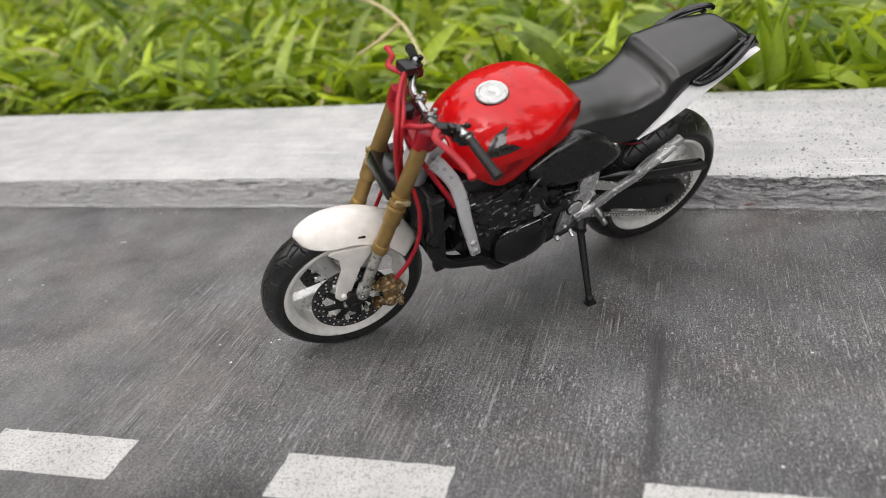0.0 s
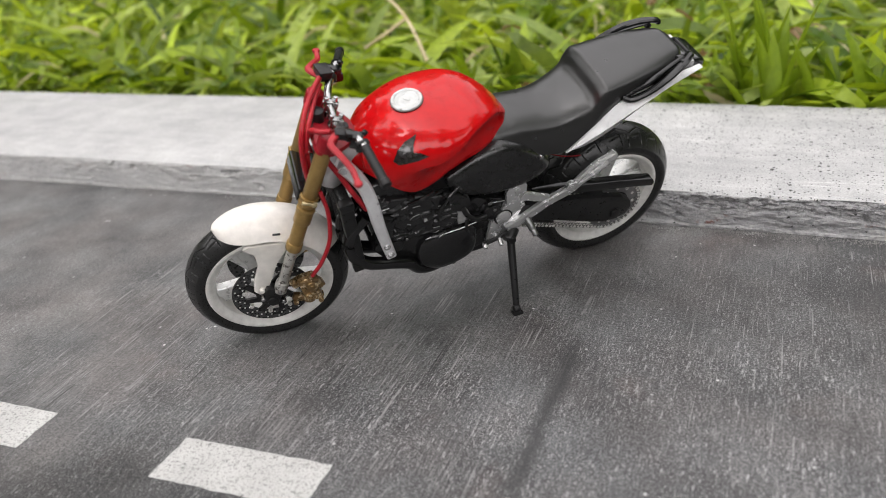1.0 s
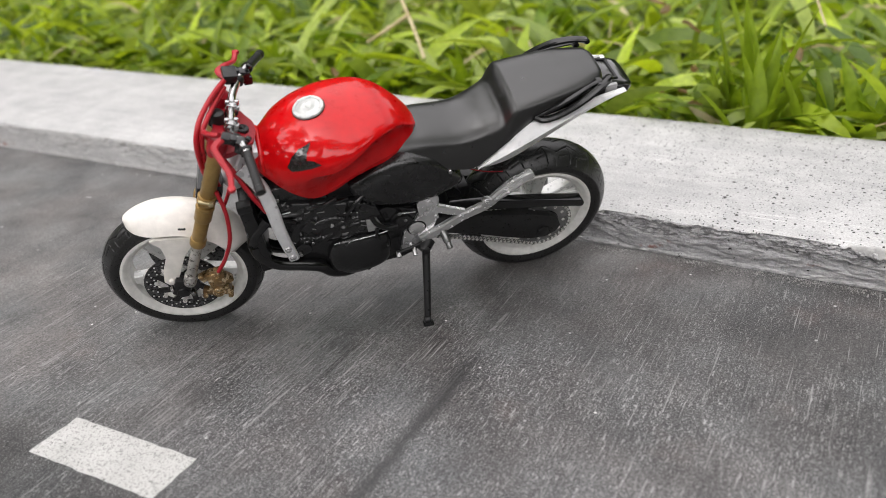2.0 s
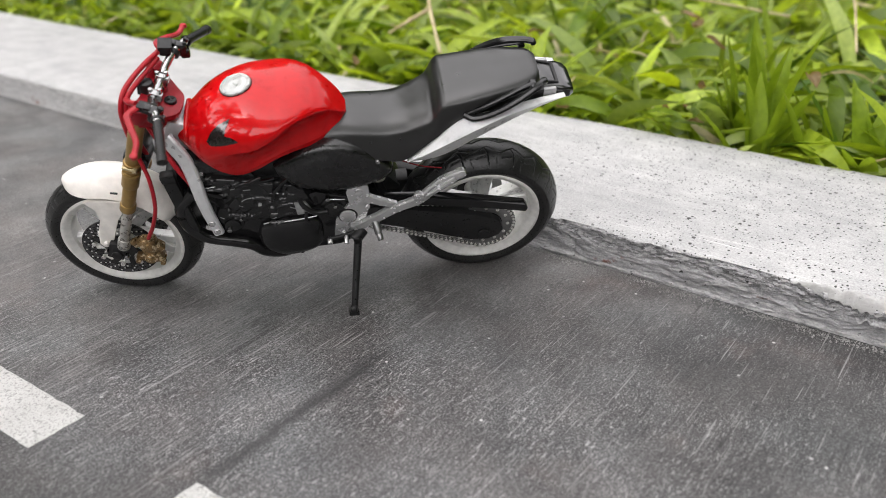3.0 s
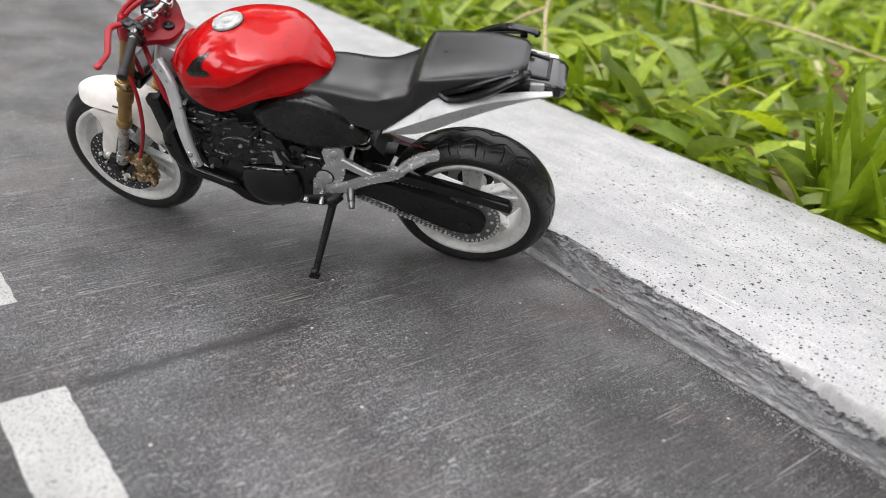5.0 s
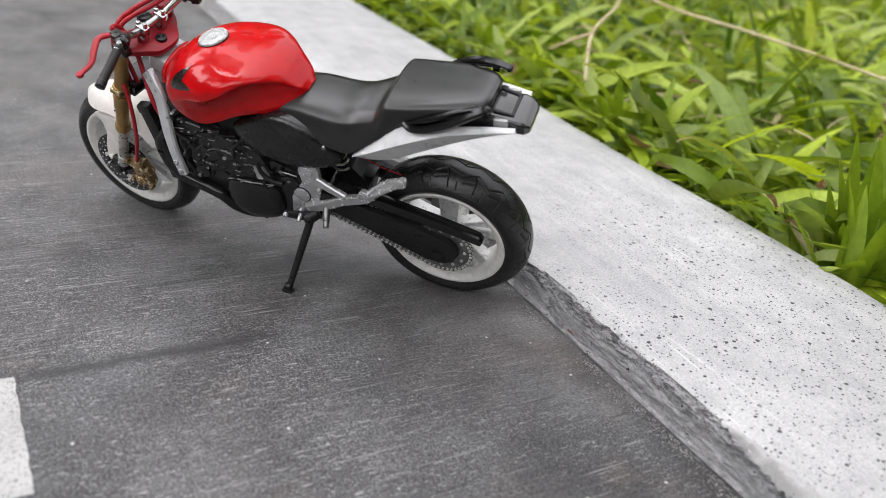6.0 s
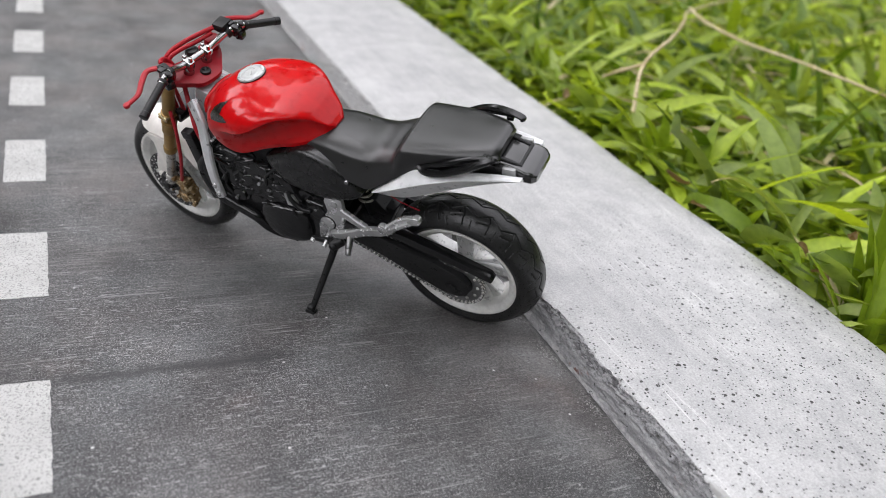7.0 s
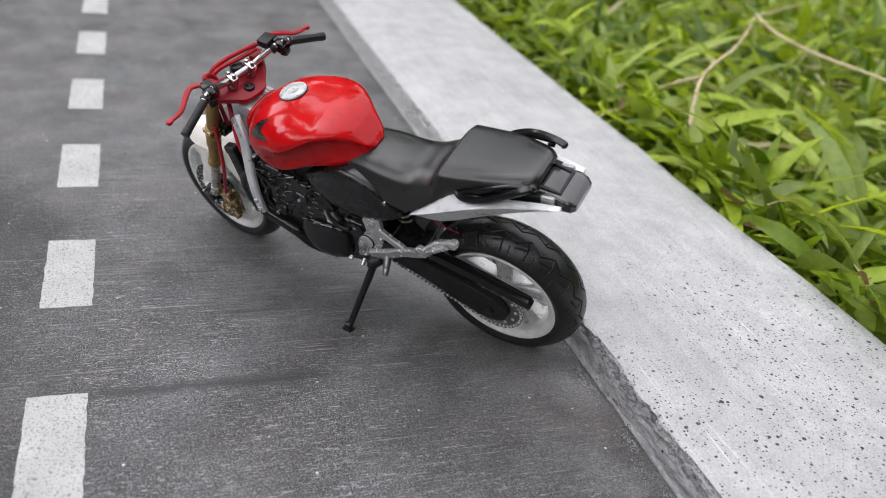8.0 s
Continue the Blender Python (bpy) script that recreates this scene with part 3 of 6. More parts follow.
    flake.parent = base
    return base


kerb_stone()


def lane_marking(x0, x1, seed):
    """A painted dash with slightly ragged edges."""
    rng = random.Random(seed)
    pts = []
    for (ax, ay), (bx, by) in (((x0, -166), (x1, -166)), ((x1, -166), (x1, -150.5)), ((x1, -150.5), (x0, -150.5)), ((x0, -150.5), (x0, -166))):
        k = 14 if abs(ax - bx) > 1 else 7
        for i in range(k):
            t = i / k
            pts.append((ax + (bx - ax) * t + rng.uniform(-0.22, 0.22), ay + (by - ay) * t + rng.uniform(-0.22, 0.22)))
    bm = bmesh.new()
    low = [bm.verts.new((x, y + 0.019 * x, -0.1)) for x, y in pts]
    high = [bm.verts.new((x, y + 0.019 * x, 0.16)) for x, y in pts]
    bm.faces.new(high)
    for i in range(len(pts)):
        j = (i + 1) % len(pts)
        bm.faces.new((low[i], low[j], high[j], high[i]))
    ob = part("lane_marking", bm, MARK)
    return tagged(ob, "white painted lane dash with speckled worn surface", "road marking", "dashes of the centre line", "structure")


for n_dash in range(-9, 4):
    start = 22.3 + 87.6 * n_dash
    lane_marking(start, start + 43.5, 40 + n_dash)


def kerb_grit():
    """Plaster crumbs, grit and hair-fine fibres that lie along the kerb's foot."""
    rng = random.Random(77)
    bm = bmesh.new()
    ball = bmesh.new()
    bmesh.ops.create_icosphere(ball, subdivisions=1, radius=1.0)
    shape, tris = [v.co.copy() for v in ball.verts], [[v.index for v in f.verts] for f in ball.faces]
    ball.free()
    for k in range(1500):
        x = rng.uniform(-0.28, 0.2) if k % 2 else rng.uniform(0.02, 0.16)
        y = 0.012 * min(x, 0.0) + 0.008 * max(x, 0.0) - 0.0012 - abs(rng.gauss(0, 0.0022))
        r = rng.uniform(0.00008, 0.00030)
        if k % 3:
            vs = [bm.verts.new(Vector((x, y, r * 0.5)) + c * (r * rng.uniform(0.6, 1.25))) for c in shape]
            for t in tris:
                bm.faces.new([vs[i] for i in t])
        else:
            a, ln, w = rng.uniform(0, 3.14), rng.uniform(0.0005, 0.0016), 0.00006
            d, side = Vector((math.cos(a), math.sin(a), 0)), Vector((-math.sin(a), math.cos(a), 0))
            c = Vector((x, y, 0.00012))
            rows = [[bm.verts.new(c + d * (ln * t) + q * w + Vector((0, 0, 0.0004 * math.sin(3.1 * (t + 0.5))))) for q in (side, Vector((0, 0, 1.4)), -side)] for t in (-0.5, 0.0, 0.5)]
            for p, q in zip(rows, rows[1:]):
                for i in range(3):
                    bm.faces.new((p[i], p[(i + 1) % 3], q[(i + 1) % 3], q[i]))
    return tagged(part("grit", bm, GRIT, scale=1.0), "pale plaster crumbs and fibres along the kerb's foot", "grit", kind="stuff")


kerb_grit()


# ---- the model motorcycle, in millimetres: x forward, y to its left, z up, from the rear tyre's foot ----
HEADING, LEAN = 223.916, 23.2
bike = tagged(new("model_motorcycle"), "red, black and white scale model motorcycle leaning on its side stand", "model motorcycle")
bike.matrix_world = pose(0.00928, -0.01756, 0.00045, 0, 0, HEADING) @ pose(0, 0, 0, -LEAN, 0, 0)

REAR, FRONT = (0.0, 0.0, 26.2), (113.15, 0.0, 24.26)
STEER = -7.5
steer_foot, steer_way = Vector((109.5, 0, 24.4)), Vector((-0.352, 0, 0.936)).normalized()
TURN = Matrix.Translation(steer_foot) @ Matrix.Rotation(radians(STEER), 4, steer_way) @ Matrix.Translation(-steer_foot)


def front(bm):
    """Turns a piece of the steered front end with the handlebar."""
    bm.transform(TURN)
    return bm


def tyre(centre, radius, half, rim, blocks, seed):
    """A road tyre with its tread grooves cut into the crown."""
    bm = bmesh.new()
    around, c = 900, Vector(centre)
    prof = []
    for i in range(65):
        s = -1 + 2 * i / 64
        prof.append((radius - 0.55 * half * abs(s) ** 2.2, half * s, s))
    wall = [(radius - 0.55 * half - 0.16 * (radius - rim), half * 1.02), (radius - 0.55 * half - 0.5 * (radius - 0.55 * half - rim), half * 1.0), (rim + 0.3, half * 0.86), (rim - 0.5, half * 0.8)]
    loops = []
    for i in range(around):
        a = 2 * math.pi * i / around
        loop = [(r, -y) for r, y in reversed(wall)]
        u = a / (2 * math.pi) * blocks
        for r, y, s in prof:
            d = 0.0
            side = 0.0 if s < 0 else 0.5
            w = (u + side) % 1.0
            m = abs(s)
            # a zigzag beside the crown, long slanting grooves to the shoulder, a short cross cut in every second block
            bent = w - 0.55 * m - 0.10 * math.sin(5.0 * m)
            g1 = abs((bent + 0.5) % 1.0 - 0.5) if 0.24 < m < 0.86 else 1
            g2 = abs(m - (0.13 + 0.30 * abs(2 * ((u * 1.0 + side + 0.2) % 1.0) - 1))) * 0.62
            g3 = abs(m - (0.62 - 0.22 * ((bent + 0.5) % 1.0))) * 0.5 if (bent % 1.0) > 0.42 else 1
            g4 = abs((bent + 0.18) % 1.0 - 0.5) if 0.58 < m < 0.92 else 1
            wide = 0.020 * 18.0 / blocks * (26.0 / radius)
            d = 0.55 * max(0.0, *(min(1.0, max(0.0, (wide * k - g) / 0.012)) for g, k in ((g1, 1.0), (g2, 0.9), (g3, 0.75), (g4, 0.55))))
            loop.append((r - d, y))
        loop += wall
        loops.append([c + Vector((r * math.cos(a), y, r * math.sin(a))) for r, y in loop])
    rings(bm, loops, closed=True)
    return bm


def rim_ring(centre, outer, half):
    bm = bmesh.new()
    o = outer
    prof = [(o + 0.2, half), (o - 0.3, half + 0.25), (o - 1.0, half + 0.1), (o - 1.6, half - 0.6), (o - 2.6, half - 1.2), (o - 3.0, half * 0.35),
            (o - 3.0, -half * 0.35), (o - 2.6, -half + 1.2), (o - 1.6, -half + 0.6), (o - 1.0, -half - 0.1), (o - 0.3, -half - 0.25), (o + 0.2, -half), (o - 0.6, -half * 0.8), (o - 0.6, half * 0.8)]
    return lathe(bm, prof, centre, 96)


def spoke(centre, angle, inner, outer, wide, stout=1.0):
    """A hollowed cast spoke that forks towards the rim."""
    bm = bmesh.new()
    b = bmesh.new()
    for s in (-1, 1):
        bar(b, [(inner, s * 0.0, 0.3 * s), ((inner + outer) / 2, s * 0.3, 0.8 * s), (outer, s * 0.6, 2.0 * s)], (3.4 * stout, 3.0 * stout), wide, 4, (0, 1, 0), 0.35)
    m = Matrix.Translation(centre) @ Matrix.Rotation(angle, 4, "Y")
    return join(bm, b, m)


def drilled_disc(centre, y, outer, inner, thick):
    """The flat ring of a brake disc."""
    bm = bmesh.new()
    lathe(bm, [(outer, y + thick / 2), (inner, y + thick / 2), (inner, y - thick / 2), (outer, y - thick / 2)], centre, 96)
    return bm


def disc_holes(centre, y, outer, inner, holes, r):
    bm = bmesh.new()
    c = Vector(centre)
    for i in range(holes):
        for k in range(3):
            a = 2 * math.pi * (i + k / 3.0) / holes
            q = inner + (outer - inner) * (0.22 + 0.28 * k)
            p = c + Vector((q * math.cos(a), y, q * math.sin(a)))
            rod(bm, p, p + Vector((0, 0.09, 0)), r, seg=8)
    return bm


def carrier(centre, y, outer, inner, arms):
    """A flat star that carries the disc, cut from one plate."""
    outline = []
    for i in range(arms):
        for r, turn in ((inner + 1.4, -0.30), (outer + 0.5, 0.02), (outer + 0.5, 0.22), (inner + 1.4, 0.12)):
            a = 2 * math.pi * (i + 0.5) / arms + turn
            outline.append((centre[0] + r * math.cos(a), centre[2] + r * math.sin(a)))
    return plate(bmesh.new(), outline, y - 0.45, y + 0.45, 0.1)


# front wheel
fw = bmesh.new()
rod(fw, (113, -6.6, 24.4), (113, 6.6, 24.4), 3.0, seg=32, edge=0.4)
front_wheel = part("front_wheel", front(fw), SPOKE, bike, "white-rimmed front wheel with black tyre")
part("tyre", front(tyre(FRONT, 24.2, 5.0, 18.4, 18, 1)), RUBBER, front_wheel, "black rubber tyre with cut tread", 50)
part("rim", front(rim_ring(FRONT, 18.6, 4.4)), RIM_WHITE, front_wheel, "cream white painted rim")
for i in range(5):
    part("spoke", front(spoke(FRONT, 2 * math.pi * i / 5 + 0.3, 2.4, 16.2, 3.0, 1.15)), SPOKE, front_wheel)
for s in (1, -1):
    d = part("brake_disc", front(drilled_disc(FRONT, s * 7.1, 11.6, 7.9, 0.5)), DISC, front_wheel, "dark drilled brake disc")
    h = disc_holes(FRONT, 7.32, 11.6, 7.9, 20, 0.29)
    if s < 0:
        mirrored(h)
    part("disc_hole", front(h), SPOKE, front_wheel)
    part("disc_carrier", front(carrier(FRONT, s * 7.2, 7.9, 3.4, 8)), BLACK, front_wheel, "black disc carrier")
    for i in range(8):
        b = bmesh.new()
        rod(b, (7.9, -0.6, 1.2), (7.9, 0.6, 1.2), 0.7, seg=12, edge=0.2)
        b.transform(Matrix.Translation(Vector(FRONT) + Vector((0, s * 7.2, 0))) @ Matrix.Rotation(2 * math.pi * i / 8, 4, "Y"))
        part("disc_rivet", front(b), PIN, front_wheel)
ax = bmesh.new()
rod(ax, (113, -10.2, 24.4), (113, 10.2, 24.4), 1.3, seg=16, edge=0.2)
part("axle", front(ax), BLACK_SATIN, front_wheel)

# rear wheel
rw = bmesh.new()
rod(rw, (0, -8.0, 26.2), (0, 8.0, 26.2), 3.6, seg=32, edge=0.5)
rear_wheel = part("rear_wheel", rw, SPOKE, bike, "white-rimmed rear wheel with wide black tyre")
part("tyre", tyre(REAR, 26.2, 7.2, 18.9, 19, 2), RUBBER, rear_wheel, "wide black rubber tyre with cut tread", 50)
part("rim", rim_ring(REAR, 19.1, 6.4), RIM_WHITE, rear_wheel, "white painted rim")
for i in range(5):
    part("spoke", spoke(REAR, 2 * math.pi * i / 5 + 0.95, 3.0, 16.8, 4.4, 1.4), SPOKE, rear_wheel)
part("brake_disc", drilled_disc(REAR, -7.4, 9.2, 6.0, 0.5), STEEL, rear_wheel, "steel rear brake disc")
ax = bmesh.new()
rod(ax, (0, -13.5, 26.2), (0, 13.0, 26.2), 1.3, seg=16, edge=0.2)
rod(ax, (0, 12.4, 26.2), (0, 13.6, 26.2), 2.0, seg=6, edge=0.2)
part("axle", ax, BLACK_SATIN, rear_wheel)


def toothed(centre, y, radius, teeth, thick):
    bm = bmesh.new()
    loops = []
    for side in (-thick / 2, thick / 2):
        loops.append([Vector((centre[0] + (radius + (0.42 if i % 2 else -0.35)) * math.cos(math.pi * i / teeth), y + side, centre[2] + (radius + (0.42 if i % 2 else -0.35)) * math.sin(math.pi * i / teeth))) for i in range(teeth * 2)])
    inner = [[Vector((centre[0] + radius * 0.62 * math.cos(math.pi * i / teeth), y + side, centre[2] + radius * 0.62 * math.sin(math.pi * i / teeth))) for i in range(teeth * 2)] for side in (thick / 2, -thick / 2)]
    rings(bm, loops + inner, closed=False, caps=False)
    return bm


part("sprocket", toothed((-0.4, 0, 27.2), 10.2, 9.2, 36, 0.5), STEEL, rear_wheel, "toothed steel sprocket")
for i in range(12):
    b = bmesh.new()
    a = 2 * math.pi * i / 12
    q = (-0.4 + 7.5 * math.cos(a), 27.2 + 7.5 * math.sin(a))
    rod(b, (q[0], 10.2, q[1]), (q[0], 10.75, q[1]), 0.55, seg=10, edge=0.1)
    part("sprocket_rivet", b, PIN, rear_wheel, "bright rivet" if i == 0 else "")
hubp = bmesh.new()
rod(hubp, (0, 6.5, 26.2), (0, 10.3, 26.2), 6.6, seg=40, edge=0.4)
part("sprocket_carrier", hubp, BLACK_SATIN, rear_wheel)


def chain_run(count):
    """Places and tilts of the links round both sprockets."""
    a, ra, b, rb = Vector((43, 10.2, 37.2)), 4.0, Vector((-0.4, 10.2, 27.2)), 9.5
    d = math.atan2(a.z - b.z, a.x - b.x)
    off = math.asin((rb - ra) / (a - b).length)
    pts = []
    up, low = d + math.pi / 2 - off, d - math.pi / 2 + off
    for i in range(16):
        t = low + (up - low) * i / 15
        pts.append(a + ra * Vector((math.cos(t), 0, math.sin(t))))
    for i in range(40):
        t = up + (low + 2 * math.pi - up) * i / 39
        pts.append(b + rb * Vector((math.cos(t), 0, math.sin(t))))
    pts.append(pts[0])
    seg = [0.0]
    for p, q in zip(pts, pts[1:]):
        seg.append(seg[-1] + (q - p).length)
    for i in range(count):
        s = seg[-1] * i / count
        j = max(k for k in range(len(seg) - 1) if seg[k] <= s)
        p = pts[j].lerp(pts[j + 1], (s - seg[j]) / (seg[j + 1] - seg[j]))
        w = pts[j + 1] - pts[j]
        yield p, math.degrees(math.atan2(-w.z, w.x)), seg[-1] / count


# every link is a pair of waisted plates and a pin, laid end to end
run = list(chain_run(88))
b = bmesh.new()
for p, tilt, step in run:
    rod(b, (p.x, p.y - 0.4, p.z), (p.x, p.y + 0.4, p.z), 0.46, seg=8)
chain = part("chain", b, CHAIN_MAT, bike, "oily steel drive chain")
for k, (p, tilt, step) in enumerate(run):
    if k < 1:
        b = bmesh.new()
        for sy in (-0.45, 0.45):
            plate(b, [(-step * 0.62, -0.35), (-step * 0.3, -0.54), (0, -0.38), (step * 0.3, -0.54), (step * 0.62, -0.35), (step * 0.62, 0.35), (step * 0.3, 0.54), (0, 0.38), (-step * 0.3, 0.54), (-step * 0.62, 0.35)], sy - 0.12, sy + 0.12, 0)
        link = part("chain_link", b, CHAIN_MAT, chain)
        b = bmesh.new()
        rod(b, (0, -0.5, 0), (0, 0.92, 0), 0.5, seg=8, edge=0.14)
        pin = part("link_pin", b, PIN, chain, "bright steel link pin")
    else:
        link, pin = new("chain_link", link.data), new("link_pin", pin.data)
        link.parent = pin.parent = chain
    here = pose(p.x * MM, p.y * MM, p.z * MM, 0, tilt, 0)
    link.matrix_local = here @ Matrix.Translation((step * 0.5 * MM, 0.0002 * (k % 2), 0))
    pin.matrix_local = here

# fork, fender, calipers
FK = lambda z: 105.3 - (z - 45) * 0.314
for s in (1, -1):
    y = 9.8 * s
    b = bmesh.new()
    rod(b, (FK(80.5), y, 80.5), (FK(58.5), y, 58.5), 2.1, seg=28, edge=0.3)
    rod(b, (FK(58.5), y, 58.5), (FK(53.0), y, 53.0), 2.45, seg=28, edge=0.4)
    rod(b, (FK(53.2), y, 53.2), (FK(45.5), y, 45.5), 2.0, seg=28, edge=0.2)
    rod(b, (FK(46.0), y, 46.0), (FK(43.2), y, 43.2), 2.3, seg=28, edge=0.5)
    leg = part("fork_leg", front(b), GOLD, bike, "gold painted fork leg")
    b = bmesh.new()
    for z in (62.0, 60.2, 58.2):
        rod(b, (FK(z), y, z), (FK(z - 0.9), y, z - 0.9), 2.6, seg=24, edge=0.25)
    for k in (-1, 1):
        rod(b, (FK(60) + 1.9, y + k * 2.2, 60.6), (FK(60) - 1.9, y + k * 2.2, 60.0), 0.55, seg=8)
    part("clamp_ring", front(b), GOLD, leg)
    b = bmesh.new()
    rod(b, (FK(60.4) - 1.2, y + 2.5 * s, 60.8), (FK(60.4) + 2.0, y + 2.1 * s, 61.6), 0.5, seg=10, edge=0.15)
    block(b, (FK(60.4) - 1.3, y + 2.5 * s, 60.8), (1.2, 1.2, 1.5), (0, -18, 0), 0.25)
    part("clamp_screw", front(b), BRIGHT_GOLD, leg, "bright brass clamp screw")
    b = bmesh.new()
    rod(b, (FK(43.5), y, 43.5), (FK(28), y, 28), 1.55, seg=24)
    rod(b, (FK(31), y, 31), (FK(27), y, 27), 1.95, seg=24, edge=0.4)
    part("lower_tube", front(b), WORN_TUBE, leg, "worn silver lower tube")
    b = bmesh.new()
    block(b, (113.2, y * 0.93, 25.6), (5.2, 3.4, 6.4), (0, -20, 0), 0.7)
    rod(b, (113.2, y * 0.93, 24.4), (113.2, y * 0.93 + 2.4 * s, 24.4), 1.7, seg=16, edge=0.3)
    part("axle_lug", front(b), BLACK_SATIN, leg, "black axle lug")
    b = bmesh.new()
    for x, z, r in ((110.2, 24.2, 0.75), (116.0, 26.4, 0.6), (111.0, 28.4, 0.6)):
        rod(b, (x, y + 0.4 * s, z), (x, y + 2.2 * s, z), r, seg=10, edge=0.2)
    part("lug_bolt", front(b), CHROME, leg, "small bright lug bolts")
    # caliper with piston caps, bolts, bridge and bleed nipple
    b = bmesh.new()
    block(b, (102.2, 10.0 * s, 27.0), (5.2, 3.8, 9.4), (0, 14, 0), 0.9)
    block(b, (105.2, 10.3 * s, 30.4), (5.2, 1.8, 3.0), (0, 30, 0), 0.5)
    block(b, (105.0, 10.3 * s, 23.4), (5.2, 1.8, 2.4), (0, -20, 0), 0.5)
    block(b, (99.6, 10.2 * s, 28.6), (2.2, 3.0, 3.0), (0, 40, 12), 0.5)
    block(b, (99.8, 10.6 * s, 23.4), (2.4, 2.4, 2.2), (0, -25, 0), 0.5)
    block(b, (101.6, 11.6 * s, 27.2), (1.6, 1.6, 7.0), (0, 14, 0), 0.4)
    for dz in (-2.5, 2.3):
        rod(b, (102.2 - dz * 0.2, 10.8 * s, 27.0 + dz), (102.2 - dz * 0.2, 12.8 * s, 27.0 + dz), 1.75, seg=18, edge=0.35)
        rod(b, (102.2 - dz * 0.2, 12.4 * s, 27.0 + dz), (102.2 - dz * 0.2, 13.1 * s, 27.0 + dz), 0.9, seg=14, edge=0.2)
    for x, z in ((100.6, 31.6), (99.4, 22.4), (106.6, 31.2), (106.8, 23.0)):
        rod(b, (x, 10.4 * s, z), (x, 12.4 * s, z), 0.8, seg=10, edge=0.2)
    rod(b, (103.0, 10.6 * s, 31.8), (102.2, 11.6 * s, 34.0), 0.6, seg=8)
    part("brake_caliper", front(b), BRONZE, bike, "bronze painted brake caliper")


def fender_shell():
    """The curved guard over the front wheel, with a flange down each fork leg."""
    bm = bmesh.new()
    c = Vector((114.3, 0, 24.55))
    loops = []
    for i in range(49):
        t = i / 48
        ang = radians(-31 + 92 * t)              # from ahead of the crown to behind it
        nose = math.sqrt(max(0.0, 1 - (1 - min(1.0, t / 0.30)) ** 2))
        tail = min(1.0, 0.62 + 0.38 * math.sin(math.pi * min((1 - t) * 5, 0.5)))
        half = 0.3 + 7.7 * nose * tail
        top = 26.1 + 0.3 * math.sin(math.pi * t) - 1.2 * (1 - nose) ** 2
        loop = []
        for j in range(17):
            s = -1 + 2 * j / 16
            loop.append((half * s, top - (0.4 + 4.9 * nose) * abs(s) ** 2.3))
        loop += [(y * 0.92, r - 0.7) for y, r in reversed(loop)]
        loops.append([c + Vector((-r * math.sin(ang), y, r * math.cos(ang))) for y, r in loop])
    rings(bm, loops)
    return bm


fender = part("front_fender", front(fender_shell()), WHITE, bike, "cream white front fender", 50)
for s in (1, -1):
    b = bmesh.new()
    plate(b, [(117.8, 44.6), (105.5, 44.0), (107.5, 41.6), (110.6, 37.0), (113.2, 30.0), (114.6, 26.6), (116.6, 26.0), (118.2, 27.6), (117.6, 32.0), (116.0, 37.0), (116.6, 41.0), (119.6, 43.6)], 7.3, 8.5, 0.35)
    for v in b.verts:
        v.co.y += max(0.0, (40 - v.co.z)) * 0.085 - max(0.0, v.co.z - 40) * 0.04 - 0.3
    if s < 0:
        mirrored(b)
    part("fender_stay", front(b), WHITE, fender)
    b = bmesh.new()
    rod(b, (115.9, 8.6 * s, 28.2), (115.9, 10.3 * s, 28.2), 0.8, seg=12, edge=0.2)
    part("stay_bolt", front(b), WHITE, fender)
    b = bmesh.new()
    block(b, (109.8, 6.15 * s, 46.8), (2.2, 1.8, 0.5), (0, -6, 0), 0.2)
    part("fender_slot", front(b), BLACK, fender, "dark slot in the fender")

def ribbed(bm, a, b, r, ribs):
    """A turned grip with a flange, raised ribs and a rounded end, as one skin."""
    steps = [(0.0, r * 1.3), (0.06, r * 1.3), (0.07, r)]
    for k in range(ribs):
        t = 0.14 + 0.68 * k / ribs
        steps += [(t, r), (t + 0.008, r * 1.014), (t + 0.034, r * 1.014), (t + 0.042, r)]
    steps += [(0.88, r), (0.89, r * 1.12), (1.02, r * 1.12), (1.03, r * 0.8)]
    turn = (b - a).to_track_quat("Z", "Y").to_matrix()
    return rings(bm, [[a + (b - a) * t + turn @ Vector((q * math.cos(2 * math.pi * k / 20), q * math.sin(2 * math.pi * k / 20), 0)) for k in range(20)] for t, q in steps])


# yokes, headstock and bar
b = bmesh.new()
block(b, (FK(61) - 0.4, 0, 60.6), (7.0, 17.5, 4.0), (0, -18, 0), 0.7)
part("lower_yoke", front(b), BLACK, bike, "black lower fork yoke")
b = bmesh.new()
top_outline = [(98.6, -11.6), (99.2, -7), (98.0, 0), (99.2, 7), (98.6, 11.6), (95.6, 12.2), (92.6, 10.6), (89.4, 7.2), (86.6, 3.6), (86.6, -3.6), (89.4, -7.2), (92.6, -10.6), (95.6, -12.2)]
y2 = bmesh.new()
f = y2.faces.new([y2.verts.new((92.6 + (x - 92.6) * 0.96, y * 0.96, 0)) for x, y in curve(top_outline + top_outline[:1], 4)[:-1]])
e2 = bmesh.ops.extrude_face_region(y2, geom=[f])
bmesh.ops.translate(y2, verts=[v for v in e2["geom"] if isinstance(v, bmesh.types.BMVert)], vec=(0, 0, 2.0))
soften(y2, 0.5)
join(b, y2, Matrix.Translation((92.0, 0, 74.6)) @ Matrix.Rotation(radians(-18), 4, "Y") @ Matrix.Translation((-92.6, 0, 0)))
upper_yoke = part("upper_yoke", front(b), RED_MATT, bike, "red painted upper fork yoke")
